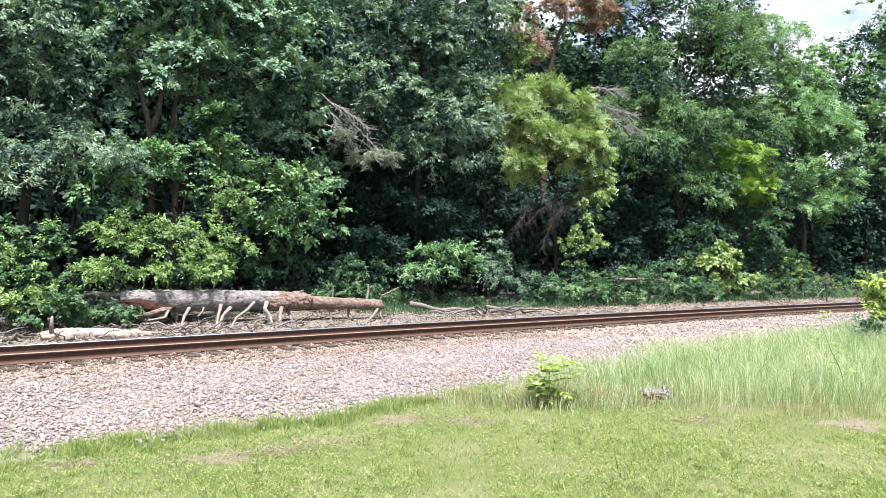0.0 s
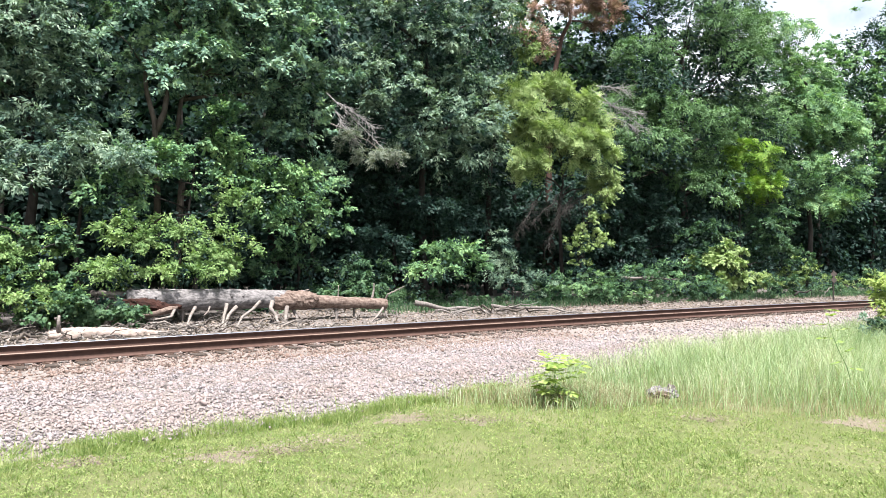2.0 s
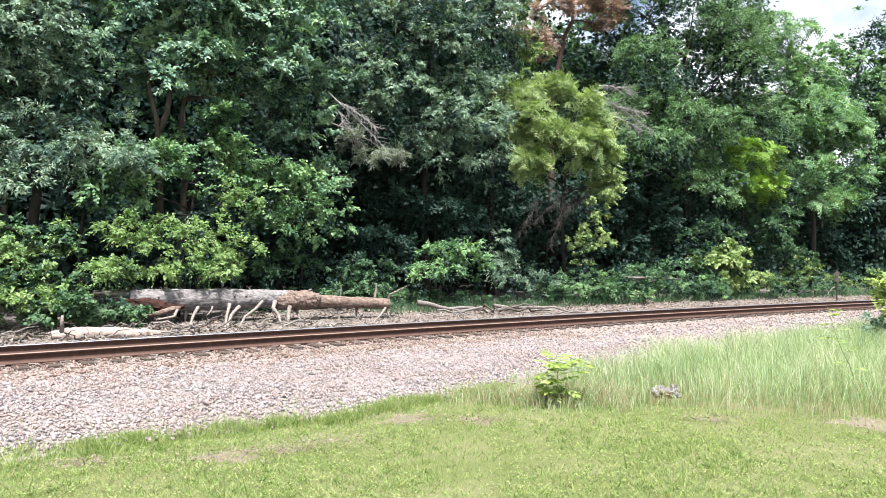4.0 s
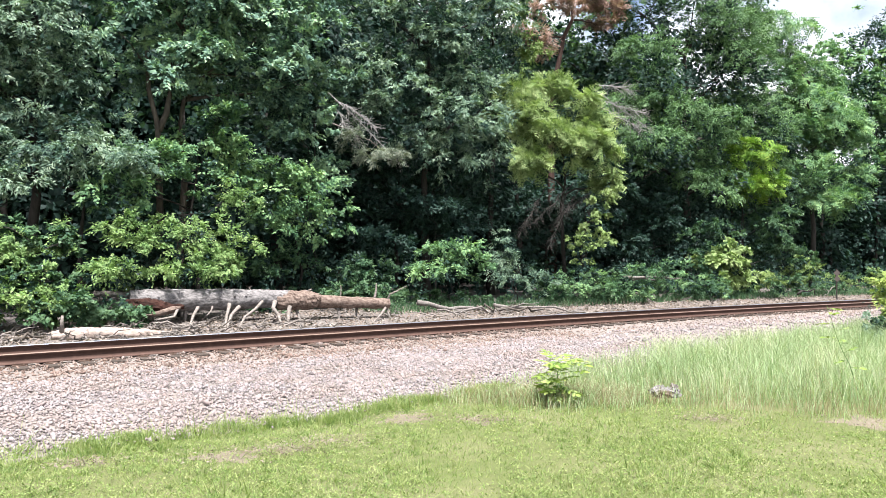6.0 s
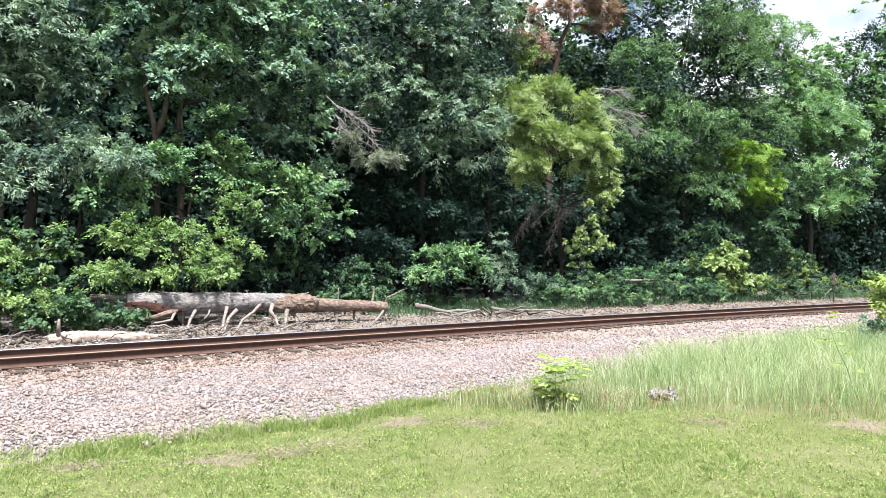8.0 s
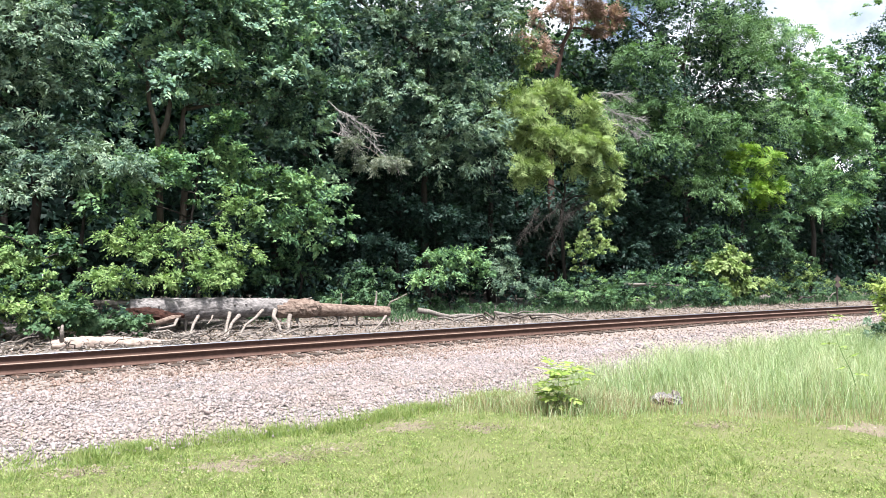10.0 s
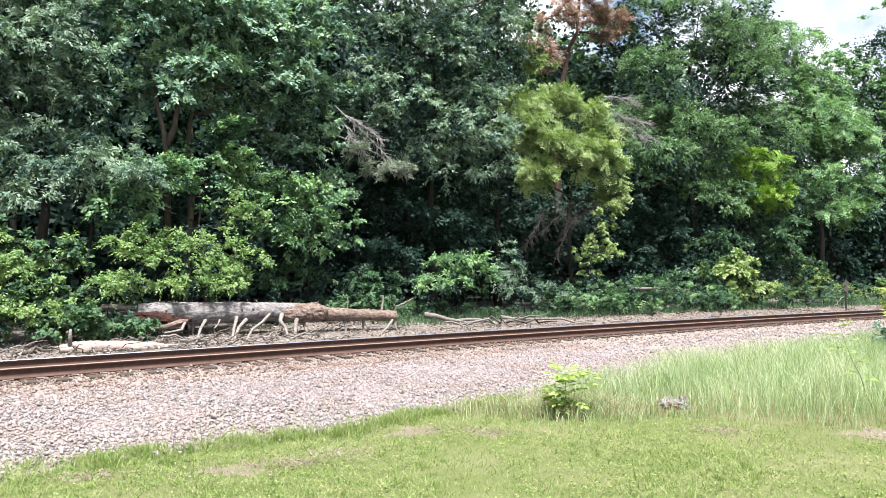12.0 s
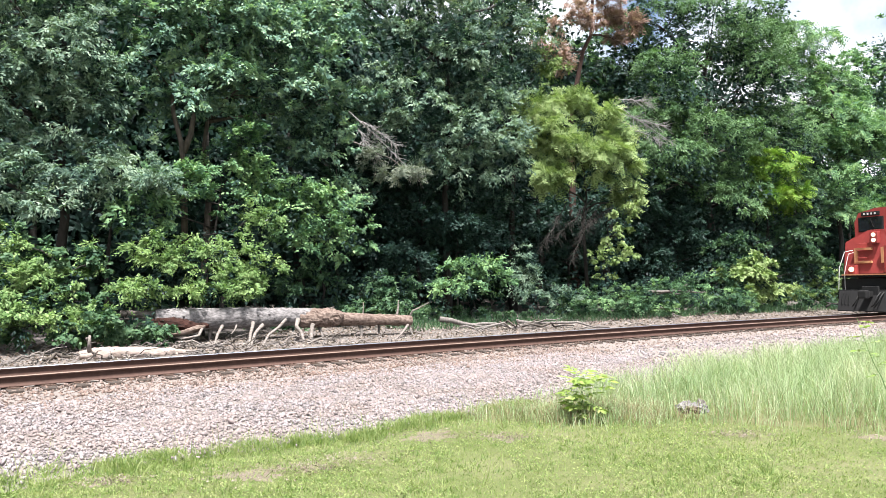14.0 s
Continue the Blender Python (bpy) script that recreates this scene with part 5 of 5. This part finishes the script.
    for cx in (-4.0, -17.6):
        truck = add("truck", "grime", lambda b, cx=cx: (box(b, cx - 2.5, cx + 2.5, -1.2, -1.05, 0.5, 0.85, 0.04), box(b, cx - 2.5, cx + 2.5, 1.05, 1.2, 0.5, 0.85, 0.04), box(b, cx - 0.4, cx + 0.4, -1.05, 1.05, 0.45, 0.95, 0.04)), "dusty truck frame")
        for dx in (-2.0, 0.0, 2.0):
            w = add("wheelset", "wheel", lambda b: (tube(b, [(0, -0.82, 0), (0, -0.70, 0)], [0.53, 0.53], 28), tube(b, [(0, 0.70, 0), (0, 0.82, 0)], [0.53, 0.53], 28), tube(b, [(0, -0.70, 0), (0, -0.67, 0)], [0.56, 0.56], 28), tube(b, [(0, 0.67, 0), (0, 0.70, 0)], [0.56, 0.56], 28), rod(b, (0, -1.0, 0), (0, 1.0, 0), 0.09, 12)), "worn steel wheelset")
            w.location = (cx + dx, 0, 0.53)
            wheels.append((w, cx + dx))
    return ob, wheels


def bar_mesh():
    bm = bmesh.new()
    tube(bm, [(0, 0, 0), (0.06, 0, 0), (0.16, 0, -0.5), (0.1, 0, -0.55)], [0.014] * 4, 6)
    return bm_mesh("grab_bar", bm, "black")


def prism_yz(bm, outline, x0, x1):
    lo = [bm.verts.new((x0, y, z)) for y, z in outline]
    hi = [bm.verts.new((x1, y, z)) for y, z in outline]
    n = len(outline)
    for i in range(n):
        bm.faces.new((lo[i], lo[(i + 1) % n], hi[(i + 1) % n], hi[i]))
    bm.faces.new(lo[::-1])
    bm.faces.new(hi)
    bmesh.ops.recalc_face_normals(bm, faces=bm.faces[:])


LOCO, WHEELS = locomotive()


def loco_pose(t):
    s = LOCO_END + LOCO_SPEED * (14.0 - t)
    x0, y0, _ = track(s, 0.7525)
    x1, y1, _ = track(s + 20, 0.7525)
    return pose(x0, y0, RAIL_TOP, 0, 0, math.degrees(math.atan2(y0 - y1, x0 - x1)))


# ---- ballast stones, lawn, tall grass ----


def stones(name, n_fun, size, mat, seed, label):
    """Crushed stones as one mass. n_fun gives arrays of s and off."""
    rng = np.random.default_rng(seed)
    r2 = random.Random(seed)
    forms = []
    for k in range(14):
        bm = bmesh.new()
        for i in range(6):
            v = Vector((r2.gauss(0, 1), r2.gauss(0, 1), r2.gauss(0, 1))).normalized()
            bm.verts.new((v.x * 0.62, v.y * 0.5, v.z * 0.38))
        res = bmesh.ops.convex_hull(bm, input=bm.verts[:])
        bmesh.ops.delete(bm, geom=[g for g in res["geom_interior"] if isinstance(g, bmesh.types.BMVert)], context="VERTS")
        bmesh.ops.triangulate(bm, faces=bm.faces[:])
        bm.verts.index_update()
        forms.append((np.array([v.co[:] for v in bm.verts]), np.array([[v.index for v in f.verts] for f in bm.faces])))
        bm.free()
    s, off = n_fun(rng)
    t = HEAD0 + BEND * s
    x, y = CENTRE[0] - (RADIUS + off) * np.cos(t), CENTRE[1] + (RADIUS + off) * np.sin(t)
    z = ground_z(x, y) + 0.03
    pick = rng.integers(0, len(forms), len(s))
    V, F, base = [], [], 0
    for k, (fv, ff) in enumerate(forms):
        idx = np.nonzero(pick == k)[0]
        m = len(idx)
        a, b, c = rng.random(m) * 6.28, rng.normal(scale=0.5, size=m), rng.normal(scale=0.5, size=m)
        sc = size * rng.lognormal(0, 0.33, m)
        ca, sa, cb, sb, cc, sn = np.cos(a), np.sin(a), np.cos(b), np.sin(b), np.cos(c), np.sin(c)
        R = np.stack([np.stack([ca * cb, ca * sb * sn - sa * cc, ca * sb * cc + sa * sn], -1),
                      np.stack([sa * cb, sa * sb * sn + ca * cc, sa * sb * cc - ca * sn], -1),
                      np.stack([-sb, cb * sn, cb * cc], -1)], 1)
        pts = np.einsum("mij,vj->mvi", R, fv) * sc[:, None, None]
        pts += np.stack([x[idx], y[idx], z[idx] + sc * 0.12 * rng.uniform(-0.8, 1.6, m)], -1)[:, None]
        V.append(pts.reshape(-1, 3))
        F.append((ff[None] + (base + np.arange(m) * len(fv))[:, None, None]).reshape(-1, 3))
        base += m * len(fv)
    tagged(new(name, mesh_of(name, np.concatenate(V), np.concatenate(F), mat)), label, "ballast", kind="stuff")


def near_bed(rng):
    n = 50000
    s, off = rng.uniform(-4, 13, n), -7.1 + 5.35 * rng.random(n)
    ok = off > rim(s) - 0.25 * rng.random(n) ** 2
    return s[ok], off[ok]


def far_bed(rng):
    n = 16000
    return rng.uniform(13, 55, n), -7.2 + 5.5 * rng.random(n)


def rail_bed(rng):
    n = 19000
    s = np.concatenate([rng.uniform(-4, 14, n * 2 // 3), rng.uniform(14, 50, n // 3)])
    off = -2.6 + 2.53 * rng.random(len(s)) ** 0.75
    return s, np.where(rng.random(len(s)) < 0.25, rng.uniform(1.6, 3.0, len(s)), off)


def verge_bed(rng):
    n = 9000
    return rng.uniform(-4, 45, n), rng.uniform(2.4, 6.0, n)


def leaf_litter():
    """Dry fallen leaves and bark chips on the verge."""
    rng = np.random.default_rng(90)
    n = 26000
    s, off = rng.uniform(-5, 45, n), 2.6 + 4.6 * rng.random(n)
    t = HEAD0 + BEND * s
    x, y = CENTRE[0] - (RADIUS + off) * np.cos(t), CENTRE[1] + (RADIUS + off) * np.sin(t)
    P = np.stack([x, y, ground_z(x, y) + 0.05 + 0.02 * rng.random(n)], -1)
    D = unit(rng.normal(size=(n, 3)) * np.array([1, 1, 0.35]))
    N = unit(rng.normal(size=(n, 3)) * 0.4 + np.array([0, 0, 1]))
    L = rng.uniform(0.04, 0.13, n)
    tagged(new("leaf_litter", leaf_mesh("leaf_litter", P, D, N, L, L * rng.uniform(0.2, 0.7, n), "dry_leaf")), "dry brown fallen leaves and bark chips", "leaf litter", kind="stuff")


leaf_litter()
stones("ballast_stones", near_bed, 0.043, "ballast", 91, "pale grey crushed ballast stones")
stones("ballast_stones", far_bed, 0.066, "ballast", 92, "pale grey ballast stones along the far track")
stones("rusty_ballast", rail_bed, 0.046, "rust_stone", 93, "rust-stained pinkish ballast stones beside the rails")
stones("verge_gravel", verge_bed, 0.05, "rust_stone", 94, "scattered brown gravel and litter on the verge")


def blades(name, x, y, h, w, lean, mat, label, seed, z0=None, short=False):
    """Grass blades, two quads each, bent over."""
    rng = np.random.default_rng(seed)
    n = len(x)
    z = ground_z(x, y) if z0 is None else z0
    a = rng.random(n) * 6.283
    tilt = lean * rng.random(n) + 0.05
    dx, dy = np.cos(a) * tilt, np.sin(a) * tilt
    b = rng.random(n) * 6.283
    sx, sy = np.cos(b) * w / 2, np.sin(b) * w / 2
    base = np.stack([x, y, z - 0.01], -1)
    mid = base + np.stack([dx * h * 0.4, dy * h * 0.4, h * 0.62], -1)
    tip = base + np.stack([dx * h * 1.1, dy * h * 1.1, h * (1 - 0.25 * tilt)], -1)
    side = np.stack([sx, sy, np.zeros(n)], -1)
    V = np.stack([base - side, base + side, mid + side * 0.8, mid - side * 0.8, tip + side * 0.1, tip - side * 0.1], 1).reshape(-1, 3)
    if short:
        V = np.stack([base - side, base + side, tip + side * 0.25, tip - side * 0.25], 1).reshape(-1, 3)
        tagged(new(name, mesh_of(name, V, np.arange(len(V)).reshape(-1, 4), mat)), label, "grass", kind="stuff")
        return
    i = np.arange(n)[:, None] * 6
    F = np.concatenate([i + np.array([0, 1, 2, 3]), i + np.array([3, 2, 4, 5])], 0)
    tagged(new(name, mesh_of(name, V, F, mat)), label, "grass", kind="stuff")


FRONT_X, FRONT_Y = [0.6, 1.6, 2.3, 3.5, 5.1, 12.0], [10.6, 9.5, 8.9, 8.4, 8.1, 8.0]
BARE = [(*(-0.53, 8.07), 0.55), (*(-1.21, 7.09), 0.35), (*(-2.07, 6.50), 0.5), (*(4.61, 8.01), 0.7), (*(-3.28, 6.29), 0.25), (*(-1.52, 6.71), 0.3), (*(2.99, 8.15), 0.3), (*(0.37, 8.00), 0.3)]


def bare(x, y):
    """How bare the soil is, 0 to 1."""
    b = np.zeros_like(x)
    for cx, cy, r in BARE:
        d = np.hypot((x - cx), (y - cy) * 1.3) / r
        b = np.maximum(b, np.clip(1.3 - d, 0, 1))
    return b


def grasses():
    rng = np.random.default_rng(95)
    m = 11000
    cy = 4.3 + 9 * rng.random(m) ** 1.3
    cx = (rng.random(m) - 0.5) * 2 * 0.74 * cy
    clump_h = rng.lognormal(0, 0.34, m)
    n = 230000
    c = rng.integers(0, m, n)
    spread = np.where(rng.random(n) < 0.45, 0.18, 0.034)
    x, y = cx[c] + spread * rng.normal(size=n), cy[c] + spread * rng.normal(size=n)
    s, off = across(x, y)
    lump = shape_noise(np.stack([x * 1.4, y * 1.4, x * 0], -1), 2.0)
    ok = (off < rim(s) + 0.07 * rng.normal(size=n)) & (rng.random(n) > 0.8 * bare(x, y)) & (y < np.interp(x, FRONT_X, FRONT_Y) + 0.3)
    x, y, s, off, lump, ch = x[ok], y[ok], s[ok], off[ok], lump[ok], clump_h[c][ok]
    h = np.maximum(0.036 + 0.014 * lump, 0.018) * ch * rng.uniform(0.5, 1.4, len(x))
    edge = np.clip(1 - (rim(s) - off) / np.interp(s, [-1, 1, 3, 6], [1.0, 0.7, 0.4, 0.45]), 0, 1)
    h = h * (1 + 2.2 * edge * np.clip(ch, 0.4, 1.6))
    blades("lawn_grass", x, y, h, 0.0085 * rng.uniform(0.6, 1.5, len(x)), 1.7, "lawn", "short mown yellow-green lawn grass", 96, short=True)
    # the rest of the lawn round about, thinner
    n = 42000
    x, y = rng.uniform(-12, 12, n), rng.uniform(-7, 9, n)
    s, off = across(x, y)
    ok = (off < -7.0) & ((y < 4.5) | (np.abs(x) > 0.72 * y)) & (y < np.interp(x, FRONT_X, FRONT_Y))
    x, y = x[ok], y[ok]
    blades("lawn_grass", x, y, 0.045 * rng.uniform(0.5, 1.4, len(x)), 0.03 * rng.uniform(0.6, 1.5, len(x)), 1.6, "lawn", "short mown yellow-green lawn grass underfoot", 100, short=True)
    # clover and broad-leaved weeds in the lawn
    n = 30000
    m = 5200
    cy = 4.3 + 5.0 * rng.random(m)
    cx = (rng.random(m) - 0.5) * 1.44 * cy
    c = rng.integers(0, m, n)
    x, y = cx[c] + 0.045 * rng.normal(size=n), cy[c] + 0.045 * rng.normal(size=n)
    s, off = across(x, y)
    lump = shape_noise(np.stack([x * 1.1, y * 1.1, x * 0], -1), 5.0)
    ok = (off < -7.3) & (lump > -0.35) & (y < np.interp(x, FRONT_X, FRONT_Y)) & (bare(x, y) < 0.3)
    x, y = x[ok], y[ok]
    P = np.stack([x, y, ground_z(x, y) + 0.015 + 0.045 * rng.random(len(x))], -1)
    D = unit(rng.normal(size=P.shape) * np.array([1, 1, 0.35]))
    N = unit(rng.normal(size=P.shape) * 0.4 + np.array([0, 0, 1]))
    L = rng.uniform(0.010, 0.025, len(x))
    tagged(new("clover", leaf_mesh("clover", P, D, N, L, L * 0.8, "lawn")), "clover and broad-leaved weeds in the lawn", "weeds", kind="stuff")
    # tall grass by the track
    n = 92000
    y = rng.uniform(8, 22, n)
    x = rng.uniform(0.6, 15, n)
    s, off = across(x, y)
    ragged = 0.35 * np.sin(2.3 * s) + 0.2 * rng.normal(size=n)
    ok = (y > np.interp(x, FRONT_X, FRONT_Y) + 0.22 * rng.normal(size=n)) & (off < -6.3 + ragged)
    ok &= np.hypot(x - 2.9, y - 9.35) > 0.3
    x, y, off = x[ok], y[ok], off[ok]
    h = np.interp(x, [0.6, 1.6, 2.6, 3.6, 15], [0.18, 0.32, 0.42, 0.58, 0.62]) * rng.uniform(0.55, 1.15, len(x))
    depth = np.clip(0.3 + (y - np.interp(x, FRONT_X, FRONT_Y)) / 1.1, 0.25, 1)
    dry = rng.random(len(x)) < np.where(depth < 0.8, 0.5, 0.16)
    h = h * depth
    for m, mat, name, label in ((~dry, "tall_grass", "tall_grass", "tall soft green grass beside the ballast"), (dry, "straw", "dry_grass", "dry straw stalks among the tall grass")):
        blades(name, x[m], y[m], h[m] * (1 if mat == "tall_grass" else 0.75), (0.0065 if mat == "tall_grass" else 0.0045) * rng.uniform(0.6, 1.4, m.sum()), 0.7, mat, label, 97)
    # straw and crumbs over the bare patches
    n = 14000
    c = rng.integers(0, len(BARE), n)
    spot = np.array(BARE)[c]
    x, y = spot[:, 0] + spot[:, 2] * 0.8 * rng.normal(size=n), spot[:, 1] + spot[:, 2] * 0.42 * rng.normal(size=n)
    P = np.stack([x, y, ground_z(x, y) + 0.008 + 0.02 * rng.random(n)], -1)
    D = unit(rng.normal(size=P.shape) * np.array([1, 1, 0.3]))
    N = unit(rng.normal(size=P.shape) * 0.4 + np.array([0, 0, 1]))
    L = rng.uniform(0.01, 0.042, n)
    for k, mat in enumerate(("straw", "dry_leaf", "lawn")):
        wide = (0.08, 0.3, 0.18)[k]
        tagged(new("dead_thatch", leaf_mesh("dead_thatch", P[k::3], D[k::3], N[k::3], L[k::3], L[k::3] * wide, mat)), "dry thatch and thin grass over bare soil", "thatch", kind="stuff")
    # tufts along the ballast's rim
    n = 9000
    s = rng.uniform(-1.5, 8, n)
    c = rng.integers(0, 60, n)
    cs = rng.uniform(-1, 8.5, 60)
    co = rim(cs) - 0.08 + 0.1 * rng.normal(size=60)
    s, off = cs[c] + 0.10 * rng.normal(size=n), co[c] + 0.10 * rng.normal(size=n)
    t = HEAD0 + BEND * s
    x, y = CENTRE[0] - (RADIUS + off) * np.cos(t), CENTRE[1] + (RADIUS + off) * np.sin(t)
    blades("grass_tufts", x, y, 0.12 * rng.uniform(0.4, 1.3, n), 0.007 * np.ones(n), 0.9, "lawn", "grass tufts at the ballast's rim", 98)
    # longer grass round the sapling and the rotten wood
    n = 5200
    x, y = 1.5 + 0.75 * rng.normal(size=n), 9.3 + 0.32 * rng.normal(size=n)
    s, off = across(x, y)
    ok = (off < rim(s)) & (np.hypot(x - 2.88, y - 9.4) > 0.25)
    x, y = x[ok], y[ok]
    for k, (mat, name, label) in enumerate((("tall_grass", "grass_tufts", "long soft grass round the sapling"), ("straw", "dry_grass", "dry straw round the sapling"))):
        blades(name, x[k::2], y[k::2], 0.24 * rng.uniform(0.4, 1.3, len(x[k::2])), 0.006 * np.ones(len(x[k::2])), 0.9, mat, label, 110 + k)
    # weeds in the verge by the wood
    n = 12000
    s, off = rng.uniform(12, 52, n), 5.2 + 2.0 * rng.random(n)
    t = HEAD0 + BEND * s
    x, y = CENTRE[0] - (RADIUS + off) * np.cos(t), CENTRE[1] + (RADIUS + off) * np.sin(t)
    blades("verge_grass", x, y, 0.4 * rng.uniform(0.3, 1.2, n), 0.018 * np.ones(n), 0.9, "leaf_ivy", "green grass and weeds along the wood's edge", 99)


grasses()


def dirt_patches():
    rng = random.Random(101)
    for cx, cy, r in BARE:
        n = 90
        V = [(cx, cy, float(ground_z(cx, cy)) + 0.006)]
        ph = rng.uniform(0, 6)
        for i in range(n):
            a = 2 * math.pi * i / n
            k = r * (0.7 + 0.25 * math.sin(3 * a + ph) + 0.17 * math.sin(7 * a + 2 * ph) + rng.uniform(-0.14, 0.14))
            x, y = cx + math.cos(a) * k, cy + math.sin(a) * k / 1.3
            V.append((x, y, float(ground_z(x, y)) - 0.004))
        me = mesh_of("dirt_patch", V, [(0, i + 1, (i + 1) % n + 1) for i in range(n)], "dirt")
        tagged(new("dirt_patch", me), "bare brown dirt patch with dry straw", "dirt", kind="structure")


dirt_patches()


def motions():
    walk(LOCO, [(k * 0.5, loco_pose(k * 0.5)) for k in range(29)])
    steps = [k / 15 for k in range(211)]
    for w, x in WHEELS:
        walk(w, [(t, pose(x, 0, 0.53, 0, math.degrees(LOCO_SPEED * t / 0.53) % 360, 0)) for t in steps])


motions()
